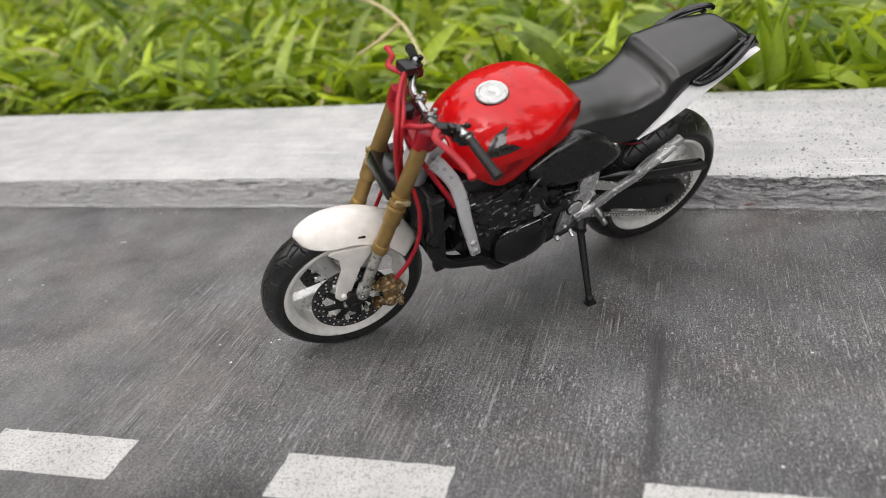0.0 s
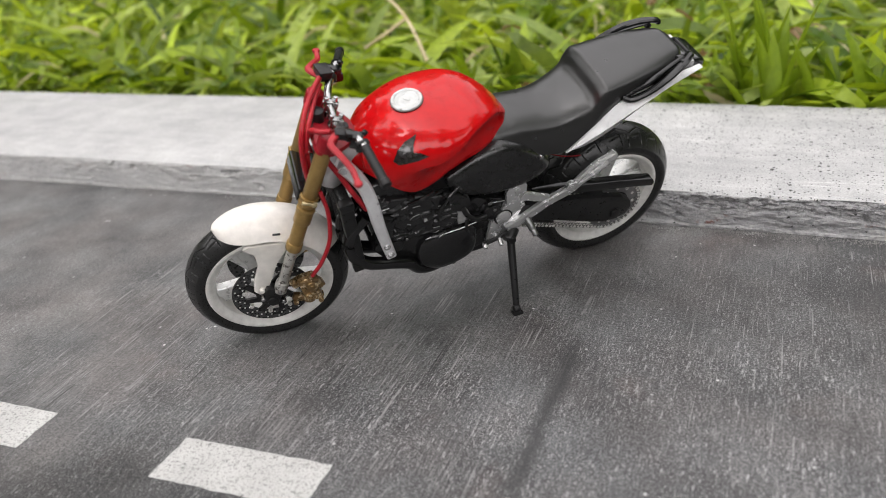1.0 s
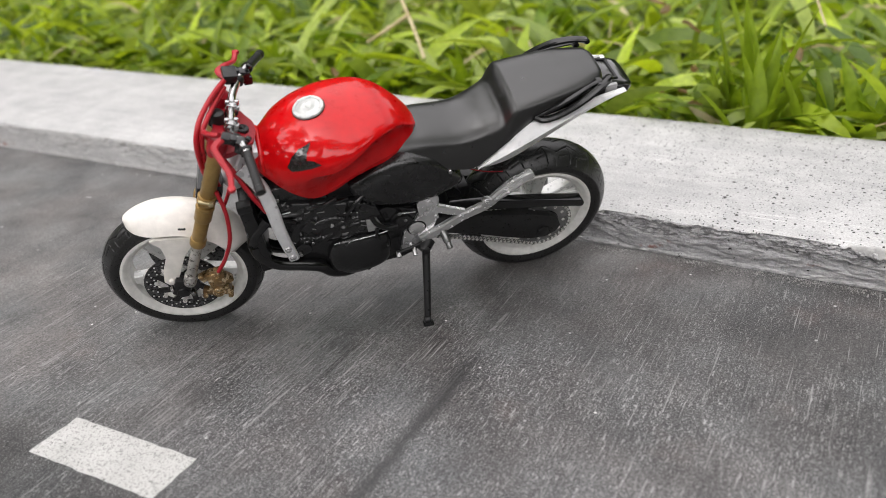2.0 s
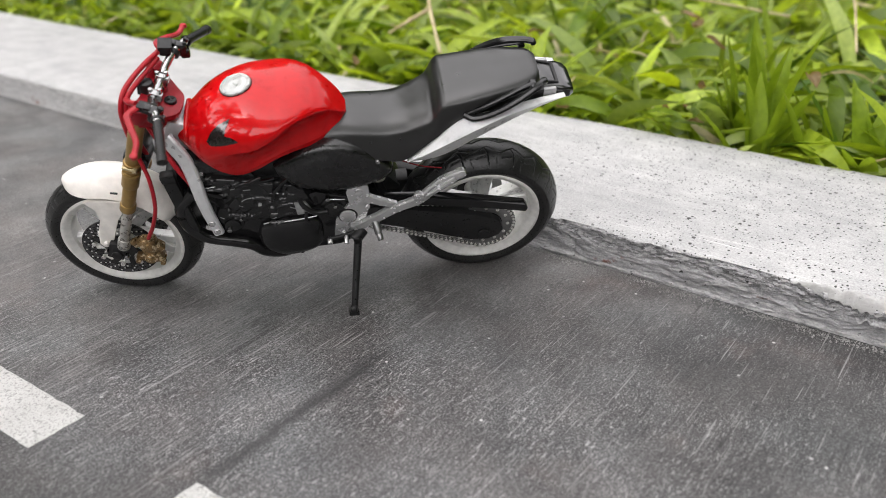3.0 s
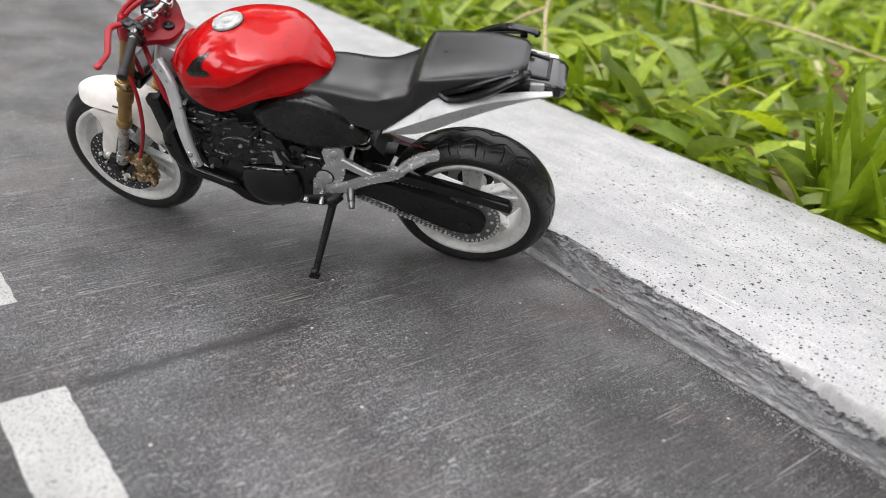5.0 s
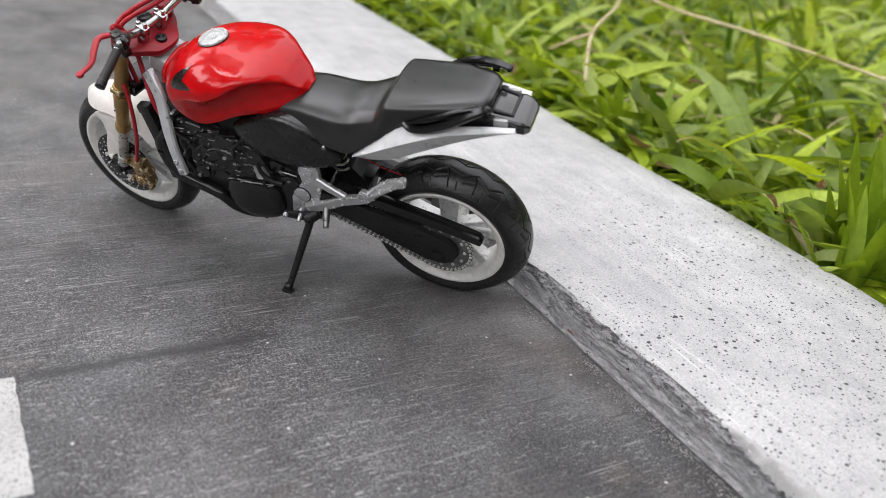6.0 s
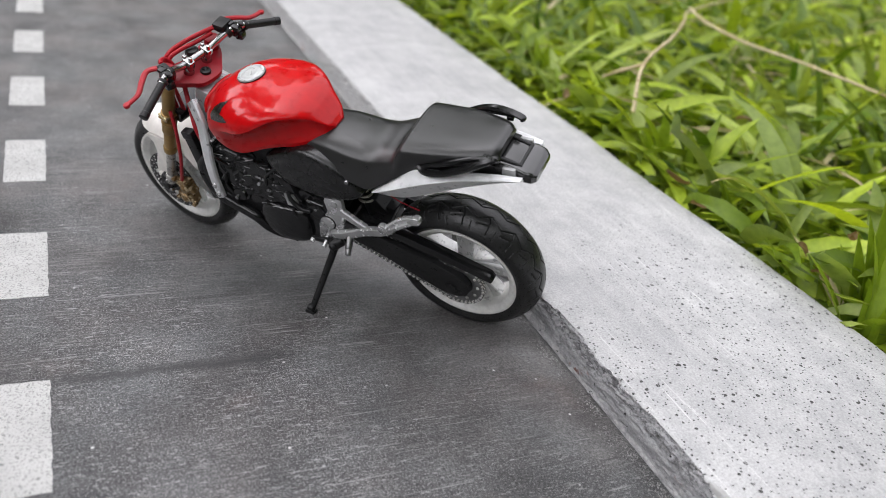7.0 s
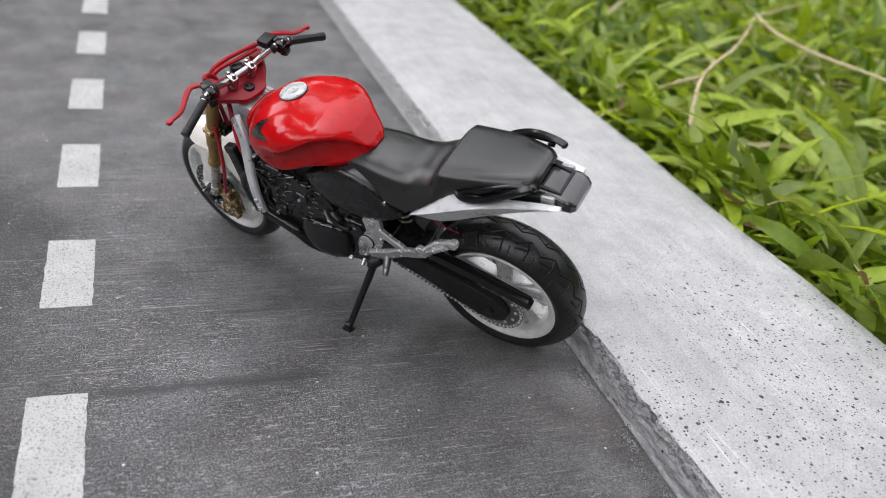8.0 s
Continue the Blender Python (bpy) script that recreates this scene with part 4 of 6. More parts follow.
for s in (1, -1):
    b = bmesh.new()
    rod(b, (FK(77), 9.8 * s, 76.6), (FK(81), 9.8 * s, 80.9), 2.5, seg=20, edge=0.5)
    part("fork_cap", front(b), RED_MATT, upper_yoke)
b = bmesh.new()
rod(b, (89.0, 0, 75.0), (88.8, 0, 76.4), 1.7, seg=24, edge=0.3)
block(b, (88.8, 0, 76.5), (1.8, 0.5, 0.4), (0, -18, 35), 0.1)
block(b, (88.8, 0, 76.5), (1.8, 0.5, 0.4), (0, -18, -55), 0.1)
part("steering_nut", front(b), BLACK_SATIN, upper_yoke, "dark steering stem nut")
b = bmesh.new()
block(b, (87.5, 0, 67.0), (9.0, 10.5, 9.0), (0, -20, 0), 1.0)
block(b, (84.0, 0, 70.0), (8.0, 9.0, 2.2), (0, -8, 0), 0.5)
rod(b, (93.5, 0, 58), (89.0, 0, 72), 4.2, seg=28, edge=0.4)
part("headstock", b, FRAME_SILVER, bike, "pale silver frame headstock")

hb = bmesh.new()
sweep(hb, [(91.4, 0, 80.2), (91.4, 5.0, 80.2), (91.0, 8.5, 81.0), (89.2, 13.0, 83.0), (87.0, 17.4, 83.4), (86.6, 18.6, 83.1)], 1.15, 14, 6)
sweep(hb, [(91.4, 0, 80.2), (91.4, -5.0, 80.2), (91.0, -8.5, 81.0), (89.2, -13.0, 83.0), (87.0, -17.4, 83.4), (86.6, -18.6, 83.1)], 1.15, 14, 6)
handlebar = part("handlebar", front(hb), CHROME, bike, "worn chrome handlebar")
for s in (1, -1):
    b = bmesh.new()
    block(b, (91.2, 3.9 * s, 79.8), (3.8, 2.6, 3.8), (0, -20, 0), 0.9)
    for k in (-1, 1):
        rod(b, (91.0 + 1.2 * k, 3.9 * s, 81.0), (90.8 + 1.2 * k, 3.9 * s, 82.6), 0.65, seg=8, edge=0.15)
    rod(b, (92.0, 3.9 * s, 76.0), (91.6, 3.9 * s, 79.0), 1.7, seg=16, edge=0.2)
    part("bar_clamp", front(b), CHROME, handlebar)
    b = bmesh.new()
    a0, a1 = Vector((86.9, 17.4 * s, 83.3)), Vector((83.8, 29.6 * s, 79.5))
    ribbed(b, a0, a1, 1.22, 11)
    part("grip", front(b), BLACK_SATIN, handlebar, "ribbed black rubber grip")
    b = bmesh.new()
    block(b, (88.0, 15.2 * s, 82.6), (3.2, 3.4, 3.8), (0, -15, -14 * s), 0.8)
    block(b, (87.0, 15.6 * s, 81.0), (2.6, 2.8, 2.6), (0, 0, -14 * s), 0.6)
    rod(b, (86.4, 15.8 * s, 84.6), (85.8, 15.8 * s, 85.5), 0.8, seg=10, edge=0.2)
    block(b, (89.8, 14.8 * s, 84.6), (1.8, 2.2, 1.2), (0, -15, 0), 0.3)
    part("switchgear", front(b), BLACK, handlebar, "black switch housing")
    b = bmesh.new()
    bar(b, [(92.0, 12.4 * s, 83.4), (94.6, 16.4 * s, 83.4), (93.0, 20.4 * s, 82.6), (91.0, 24.4 * s, 81.2), (90.5, 29.4 * s, 80.8)], (2.0, 1.4), 1.1, 8, (0, 0, 1), 0.4)
    rod(b, (90.5, 29.2 * s, 80.2), (90.5, 29.4 * s, 81.4), 1.05, seg=14, edge=0.4)
    part("lever", front(b), RED_CABLE, handlebar, "red painted hand lever")
    b = bmesh.new()
    block(b, (91.4, 12.8 * s, 83.2), (3.4, 3.0, 1.9), (0, -10, -10 * s), 0.5)
    rod(b, (89.6, 12.0 * s, 82.2), (89.2, 13.6 * s, 82.8), 1.7, seg=18, edge=0.3)
    part("lever_perch", front(b), BLACK_SATIN, handlebar)
b = bmesh.new()
block(b, (91.4, -12.6, 84.6), (3.4, 4.9, 1.9), (0, -8, 12), 0.4, 1.06)
block(b, (91.2, -12.6, 85.7), (3.8, 5.3, 0.5), (0, -8, 12), 0.25)
part("brake_reservoir", front(b), BLACK_SATIN, handlebar, "square black brake fluid reservoir")
b = bmesh.new()
rod(b, (95.4, -2.0, 75.8), (95.2, -2.0, 80.6), 2.1, seg=20, edge=0.6)
block(b, (96.2, -2.0, 78.6), (2.6, 3.0, 3.6), (0, -10, 0), 0.6)
part("ignition_barrel", front(b), BLACK_SATIN, handlebar, "small black instrument stub")

# red cables
for nm, pts, r in (
    ("brake_line", [(92.6, -10.4, 84.6), (95.2, -6.4, 83.6), (97.8, -1.0, 82.4), (99.6, 3.6, 80.6), (100.6, 6.0, 76.4), (100.4, 6.6, 70.0), (99.4, 6.8, 63.0), (98.4, 6.8, 58.0)], 0.75),
    ("brake_line", [(92.8, -9.4, 83.2), (95.2, -4.6, 81.8), (97.2, 1.4, 81.2), (98.6, 4.8, 79.4), (99.4, 6.0, 74.0), (98.8, 5.6, 67.0), (97.0, 6.0, 61.0)], 0.7),
    ("clutch_cable", [(93.6, 11.6, 83.4), (96.2, 9.8, 82.4), (97.8, 7.2, 81.2), (97.8, 5.0, 78.4), (95.8, 4.4, 72.0), (91.8, 7.4, 66.0), (88.2, 10.2, 60.4), (85.0, 11.0, 55.0)], 0.75),
    ("brake_hose", [(97.4, 11.0, 64.0), (95.8, 12.4, 57.0), (96.0, 13.4, 48.0), (98.4, 13.2, 40.0), (101.4, 12.2, 33.6)], 0.6),
    ("brake_hose", [(97.4, -11.0, 64.0), (95.8, -12.4, 57.0), (96.0, -13.4, 48.0), (98.4, -13.2, 40.0), (101.4, -12.2, 33.6)], 0.6),
):
    b = bmesh.new()
    sweep(b, pts, r, 10, 8)
    part(nm, front(b), RED_CABLE, bike, "red rubber cable")

# frame rails, radiator
for s in (1, -1):
    b = bmesh.new()
    bar(b, [(91.2, 7.4, 68.6), (89.2, 8.8, 66.4), (86.6, 10.8, 62.6), (85.0, 13.2, 57.4), (84.0, 15.0, 51.8), (82.6, 16.5, 46.2), (80.8, 17.6, 39.8)], (4.4, 3.0), 2.0, 8, (0, 1, 0), 0.5)
    if s < 0:
        mirrored(b)
    rail = part("frame_rail", b, FRAME_SILVER, bike, "pale silver frame rail")
    for x, y, z in ((82.2, 17.7, 44.2), (81.2, 18.2, 41.2)):
        b = bmesh.new()
        rod(b, (x, s * (y - 0.6), z), (x, s * (y + 0.55), z), 1.0, seg=14, edge=0.2)
        rod(b, (x, s * (y + 0.3), z), (x, s * (y + 0.8), z), 0.5, seg=6)
        part("rail_bolt", b, SILVER, rail)
b = bmesh.new()
block(b, (89.8, 0, 45.0), (3.0, 23.0, 27.0), (0, 8, 0), 0.6)
for s in (1, -1):
    block(b, (90.4, 12.0 * s, 45.0), (3.8, 2.4, 28.0), (0, 8, 0), 0.6)
    block(b, (92.2, 12.0 * s, 58.4), (4.2, 3.0, 3.0), (0, 8, 0), 0.6)
radiator = part("radiator", b, BLACK_SATIN, bike, "black finned radiator")
b = bmesh.new()
block(b, (0, 0, 0), (0.5, 21.4, 0.35), (0, 8, 0), 0)
fin = part("radiator_fin", b, BLACK_SATIN, radiator)
for k in range(22):
    f = fin if k == 0 else new("radiator_fin", fin.data)
    f.parent = radiator
    f.location = Vector((91.5 + (k - 10.5) * 0.16, 0, 45.0 + (k - 10.5) * 1.15)) * MM


# fuel tank
TANK = ((88.4, 69.6, 5.0, 67.4, 66.2, 4.8), (84.6, 72.2, 9.4, 66.2, 65.0, 9.2), (80.6, 75.4, 14.0, 66.2, 63.8, 13.4), (76.3, 78.0, 15.8, 68.0, 61.1, 14.4),
        (72.0, 79.6, 16.7, 69.9, 59.2, 13.8), (66.9, 80.4, 17.6, 71.3, 60.7, 13.4), (61.5, 80.2, 16.8, 73.9, 63.2, 12.4), (56.1, 80.0, 14.0, 76.6, 65.0, 11.5),
        (51.1, 79.1, 10.8, 76.8, 66.0, 10.3), (46.9, 76.9, 7.4, 75.4, 67.2, 8.2), (43.3, 73.4, 5.0, 72.8, 69.2, 5.6), (41.4, 71.2, 2.4, 70.8, 69.8, 2.2))


def tank_shell():
    bm = bmesh.new()
    loops = []
    for x, top, half, wide, low, foot in curve(TANK, 6):
        side = []
        for j in range(15):
            a = math.pi / 2 * j / 14
            side.append((half * math.sin(a) ** (2 / 2.1), wide + (top - wide) * max(0.0, math.cos(a)) ** (2 / 2.1)))
        for j in range(1, 9):
            t = j / 8
            # behind the front facet a hollow for the rider's knee cuts in below the crease
            knee = max(0.0, min(1.0, (75.0 - x) / 9.0)) * max(0.0, min(1.0, (x - 42.0) / 8.0))
            y = half + (foot - half) * (t ** (1.1 - 0.65 * knee)) - 1.5 * knee * math.sin(math.pi * min(1.0, t * 1.15)) ** 0.7
            side.append((y, wide + (low - wide) * t))
        side.append((foot * 0.6, low - 0.2))
        loop = [(y, z) for y, z in side] + [(-y, z) for y, z in reversed(side[1:])]
        loops.append([(x, y, z) for y, z in loop])
    rings(bm, loops)
    return bm


tank = part("fuel_tank", tank_shell(), RED, bike, "gloss red fuel tank with a creased lower panel", 19)
tank_tree = BVHTree.FromPolygons([v.co.copy() for v in tank.data.vertices], [tuple(q.vertices) for q in tank.data.polygons])


def on_tank(x, z, lift):
    """The place on the tank's left side at (x, z), in millimetres."""
    hit, nor, _, _ = tank_tree.ray_cast(Vector((x, 60, z)) * MM, Vector((0, -1, 0)))
    if nor.y < 0:
        nor = -nor
    return hit * 1000 + nor * lift


def decal(outline, lift):
    """A thin foil cut to the outline and laid on the tank."""
    bm = bmesh.new()
    poly = bmesh.new()
    f = poly.faces.new([poly.verts.new((x, 0, z)) for x, z in outline])
    f.normal_update()
    bmesh.ops.triangulate(poly, faces=[f])
    bmesh.ops.subdivide_edges(poly, edges=list(poly.edges), cuts=9, use_grid_fill=True)
    for v in poly.verts:
        v.co = on_tank(v.co.x, v.co.z, lift)
    return join(bm, poly)


part("wing_decal", decal([(72.2, 77.4), (73.7, 75.5), (74.1, 74.1), (72.4, 74.2), (70.4, 73.5), (73.2, 72.4), (78.2, 70.9), (79.2, 71.6), (77.7, 73.9), (75.6, 75.7)], 0.1), DECAL, tank, "dark wing-shaped foil emblem", 80)
b = bmesh.new()
sweep(b, [(85.0, -8.4, 67.0), (85.4, -7.4, 69.4), (85.4, -5.0, 70.9), (85.4, 0, 71.5), (85.4, 5.0, 70.9), (85.4, 7.4, 69.4), (85.0, 8.4, 67.0)], 0.7, 10, 6)
part("tank_collar", b, RED, tank, "raised red lip at the tank's front")
hit, nor, _, _ = tank_tree.ray_cast(Vector((70.8, 0.0, 120)) * MM, Vector((0, 0, -1)))
CAP_AT = Matrix.Translation(hit * 1000) @ (nor if nor.z > 0 else -nor).to_track_quat("Z", "Y").to_matrix().to_4x4()
b = bmesh.new()
s2 = bmesh.new()
lathe(s2, [(0.01, -0.8), (4.4, -0.8), (4.4, 0.25), (4.2, 0.5), (3.5, 0.55), (3.3, 0.36), (2.8, 0.36), (2.6, 0.5), (1.5, 0.5), (1.3, 0.40), (0.01, 0.40)], (0, 0, 0), 48)
s2.transform(Matrix.Rotation(radians(90), 4, "X"))
join(b, s2, CAP_AT)
cap = part("fuel_cap", b, CAP, tank, "round pale metal fuel cap")
b = bmesh.new()
for i in range(7):
    a = 2 * math.pi * i / 7
    rod(b, CAP_AT @ Vector((3.85 * math.cos(a), 3.85 * math.sin(a), 0.3)), CAP_AT @ Vector((3.85 * math.cos(a), 3.85 * math.sin(a), 0.68)), 0.34, seg=8)
part("cap_screw", b, CAP, cap)
b = bmesh.new()
s2 = bmesh.new()
block(s2, (0, 0, 0.45), (1.8, 0.6, 0.3), (0, 0, 30), 0.08)
join(b, s2, CAP_AT)
part("cap_lock", b, CAP, cap)
b = bmesh.new()
s2 = bmesh.new()
lathe(s2, [(4.4, -0.6), (4.55, -0.6), (4.55, 0.05), (4.4, 0.05)], (0, 0, 0), 48)
s2.transform(Matrix.Rotation(radians(90), 4, "X"))
join(b, s2, CAP_AT)
part("cap_seal", b, BLACK, cap, "dark ring round the cap")

# seat: x, top, half width at top, edge drop, bottom, half width at bottom
SEAT = ((49.0, 69.4, 8.4, 2.0, 63.2, 11.4), (46.0, 69.8, 8.8, 2.1, 62.8, 11.9), (42.5, 70.1, 9.2, 2.2, 62.0, 12.2), (40.0, 70.2, 9.4, 2.2, 61.7, 12.4), (37.0, 70.1, 9.6, 2.3, 61.2, 12.6), (31.0, 69.9, 10.0, 2.5, 60.0, 13.0), (26.0, 70.6, 10.3, 2.5, 60.0, 13.3),
        (21.5, 72.4, 10.7, 2.3, 63.6, 13.3), (17.8, 74.2, 11.2, 1.9, 66.8, 13.1), (16.0, 77.4, 11.5, 1.5, 68.2, 12.9), (14.6, 79.0, 11.6, 1.3, 69.6, 12.7), (13.0, 79.4, 11.6, 1.3, 70.8, 12.5), (9.0, 80.2, 11.5, 1.5, 73.6, 11.9), (2.0, 81.6, 10.8, 1.6, 76.2, 11.1),
        (-5.0, 82.6, 9.6, 1.6, 78.4, 9.9), (-10.5, 83.0, 7.9, 1.6, 79.8, 8.3), (-12.6, 82.4, 6.2, 1.6, 80.2, 6.7))


def seat_shell():
    bm = bmesh.new()
    loops = []
    for x, top, half, drop, low, foot in curve(SEAT, 6):
        roll = 6.0 - 2.6 * max(0.0, min(1.0, (x - 11.0) / 12.0))
        side = [(half * t, top + 0.35 * (1 - t * t) - drop * t ** roll) for t in (0, 0.2, 0.4, 0.55, 0.68, 0.78, 0.87, 0.94, 1.0)]
        y0, z0 = side[-1]
        for j in range(1, 8):
            t = j / 7
            side.append((y0 + (foot - 0.4 - y0) * t + 0.3 * math.sin(math.pi * t), z0 + (low - z0) * t))
        loop = side + [(-y, z) for y, z in reversed(side[1:])]
        loops.append([(x, y, z) for y, z in loop])
    rings(bm, loops)
    return bm


part("seat", seat_shell(), SEAT_BLACK, bike, "matt black stepped seat", 60)
for s in (1, -1):
    b = bmesh.new()
    up_edge = curve([(24.9, 12.6, 59.3), (17.4, 12.2, 66.6), (10.6, 12.0, 72.7), (6.0, 11.9, 73.6), (-3.7, 11.2, 75.6), (-13.0, 9.8, 76.9), (-19.9, 8.4, 77.1)], 8)
    crease = curve([(24.8, 12.9, 59.0), (17.8, 14.4, 64.2), (11.0, 14.9, 68.7), (5.0, 14.5, 71.8), (-3.7, 13.3, 75.2), (-12.5, 10.9, 76.3), (-20.1, 8.8, 76.9)], 8)
    low_edge = curve([(24.4, 11.6, 58.2), (18.6, 11.2, 58.4), (12.6, 10.9, 60.3), (4.5, 10.4, 65.0), (-4.7, 9.6, 70.0), (-12.6, 8.8, 73.6), (-20.2, 8.1, 76.4)], 8)
    loops = []
    for p, q, r in zip(up_edge, crease, low_edge):
        out = [p - (0, 1.6, 0.2), p, p * 0.5 + q * 0.5 + (0, 0.25, 0), q, q * 0.5 + r * 0.5, r]
        inn = [v - np.array((0, 1.0, 0)) for v in reversed(out[1:])]
        loops.append(out + inn)
    rings(b, loops)
    if s < 0:
        mirrored(b)
    part("tail_cowl", b, WHITE_CLEAN, bike, "white tail cowl panel with a long crease", 16)
    b = bmesh.new()
    if s > 0:
        bar(b, [(9.0, 11.4, 74.6), (6.4, 12.6, 74.2), (1.4, 13.0, 75.8), (-4.6, 12.6, 79.0), (-9.6, 11.4, 82.0), (-12.6, 9.8, 83.2), (-13.2, 8.2, 82.4)], (1.7, 1.9), 2.0, 8, (0, 1, 0), 0.5)
        bar(b, [(8.0, 11.6, 75.0), (1.0, 11.6, 78.4), (-6.0, 10.4, 81.4), (-10.6, 9.4, 82.8)], 1.4, 1.2, 6, (0, 1, 0), 0.3)
    else:
        # the far handle is raised and shaped to fit the camera's view, clear of the seat
        bar(b, [(9.0, 11.4, 74.6), (6.6, 12.3, 75.6), (3.0, 12.4, 78.2), (-1.4, 11.4, 81.2), (-5.4, 10.2, 83.1), (-10.0, 9.4, 83.6), (-13.2, 8.9, 83.2), (-13.6, 8.8, 82.5)], (1.1, 1.5), 2.2, 8, (0, 1, 0), 0.5)
        bar(b, [(7.0, 11.6, 76.0), (1.0, 11.2, 79.6), (-4.0, 10.2, 81.2), (-9.8, 9.0, 82.8)], 1.0, 1.0, 6, (0, 1, 0), 0.3)
    bar(b, [(-9.8, 11.4 if s > 0 else 9.8, 82.5), (-10.0, 8.0, 82.2)], 2.0, 1.2, 0, (0, 0, 1), 0.3)
    if s < 0:
        mirrored(b)
    part("grab_rail", b, BLACK, bike, "black passenger grab rail", 35)

# tail lamp and undertray
b = bmesh.new()
loops = []
for x, half, low, high in ((-7, 7.0, 74.4, 79.6), (-12, 6.4, 74.6, 79.4), (-16, 6.0, 74.4, 78.8), (-19.4, 6.6, 74.0, 78.6), (-22.0, 6.2, 74.0, 77.8), (-23.2, 5.2, 74.6, 76.8)):
    mid, tall = (low + high) / 2, (high - low) / 2
    ring = []
    for k in range(28):
        a = 2 * math.pi * (k + 0.5) / 28
        c, d = math.cos(a), math.sin(a)
        ring.append((x, half * math.copysign(abs(c) ** 0.42, c), mid + tall * math.copysign(abs(d) ** 0.42, d)))
    loops.append(ring)
rings(b, loops)
lamp = part("tail_lamp", b, LAMP_GLASS, bike, "smoked black tail lamp", 30)
for s in (1, -1):
    b = bmesh.new()
    block(b, (-14.6, 6.55 * s, 76.9), (6.4, 1.2, 3.0), (0, 6, 0), 0.45)
    part("lamp_lens", b, LENS, lamp, "clear grey side lens")
    b = bmesh.new()
    bar(b, [(-12.6, 4.8 * s, 79.6), (-18.4, 4.2 * s, 78.6)], 0.8, 0.8, 0, (0, 0, 1), 0.2)
    part("lamp_rib", b, BLACK_SATIN, lamp)
b = bmesh.new()
block(b, (-15.2, 0, 78.9), (4.6, 7.6, 0.5), (0, -9, 0), 0.2)
part("lamp_window", b, LENS_DARK, lamp, "dull grey window in the lamp's top")
b = bmesh.new()
bar(b, [(-18.2, -4.6, 78.6), (-18.2, 4.6, 78.6)], 1.0, 0.8, 0, (0, 0, 1), 0.2)
part("lamp_rib", b, BLACK_SATIN, lamp)
b = bmesh.new()
loops = []
for x, half, low, high in ((34, 8.5, 55, 62), (25, 8.8, 57.6, 64), (14, 8.8, 61.5, 70), (4, 8.6, 67.0, 75), (-8, 7.8, 72.0, 78.5), (-14, 7.2, 74.0, 78.5)):
    loops.append([(x, -half, low), (x, half, low), (x, half, high), (x, -half, high)])
rings(b, loops)
part("undertray", b, BLACK_SATIN, bike, "black undertray below the seat")


# side covers
def cover(outline, y_edge, y_mid, drop=0.0):
    """A rounded panel that swells from its rim to its middle, which lies lower by drop."""
    bm = bmesh.new()
    ring0 = curve(outline + outline[:1], 6)[:-1]
    cx, cz = np.mean(ring0, axis=0) - (0, drop)
    loops = []
    for k, y in ((1.0, y_edge - 3.0), (1.0, y_edge), (0.96, y_edge + (y_mid - y_edge) * 0.35), (0.85, y_edge + (y_mid - y_edge) * 0.7), (0.6, y_edge + (y_mid - y_edge) * 0.92), (0.25, y_mid)):
        loops.append([(cx + (x - cx) * k, y, cz + (z - cz) * k) for x, z in ring0])
    return rings(bm, loops)


for s in (1, -1):
    b = cover([(63.0, 59.6), (60.0, 61.6), (54.0, 65.0), (47.3, 67.0), (40.8, 65.7), (36.1, 62.9), (31.6, 59.0), (29.0, 55.0), (34.0, 51.6), (43.5, 49.6), (54.0, 50.6), (61.0, 54.6)], 11.4, 14.3, 4.0)
    if s < 0:
        mirrored(b)
        bmesh.ops.translate(b, vec=(0, 0.8, -2.4), verts=b.verts)
    cov = part("side_cover", b, BLACK_COVER, bike, "gloss black side cover", 50)
    # thin silver-grey line; its glint is put into a lighter colour
    b = bmesh.new()
    bar(b, [(46.2, 13.75 * s, 57.5), (41.0, 13.55 * s, 58.7), (36.6, 13.15 * s, 59.7)], 0.42, 0.8, 0, (0, 1, 0), 0.1)
    part("cover_line", b, GLINT_LINE, cov, "thin grey line, its glint put into the colour")
    b = bmesh.new()
    rod(b, (33.4, 11.6 * s, 60.0), (33.4, 13.3 * s, 60.0), 0.7, seg=12, edge=0.2)
    part("cover_bolt", b, CHROME, cov)

b = bmesh.new()
plate(b, [(53.0, 55.0), (39.0, 58.5), (35.4, 53.0), (36.4, 45.0), (50.0, 46.0)], -10.4, 10.4, 0.8)
part("frame_plate", b, BLACK, bike, "black frame plate below the side cover")


# engine
eng = bmesh.new()
plate(eng, [(84.0, 36.0), (79.0, 30.0), (73.0, 26.6), (68.0, 23.0), (61.5, 21.8), (55.0, 23.6), (48.0, 26.4), (41.0, 29.0), (39.0, 36.0), (42.0, 45.0), (52.0, 48.0), (62.0, 45.0), (74.0, 43.0), (82.0, 42.5)], -11.5, 11.5, 1.0)
engine = part("engine", eng, ENGINE, bike, "black painted four-cylinder engine with worn edges")
b = bmesh.new()
plate(b, [(84.5, 43.0), (88.5, 58.5), (72.5, 62.0), (63.5, 45.5)], -10.6, 10.6, 0.6)
plate(b, [(87.5, 57.0), (88.5, 61.5), (72.5, 65.0), (70.5, 60.0)], -11.6, 11.6, 0.8)
part("cylinder_head", b, ENGINE, engine)
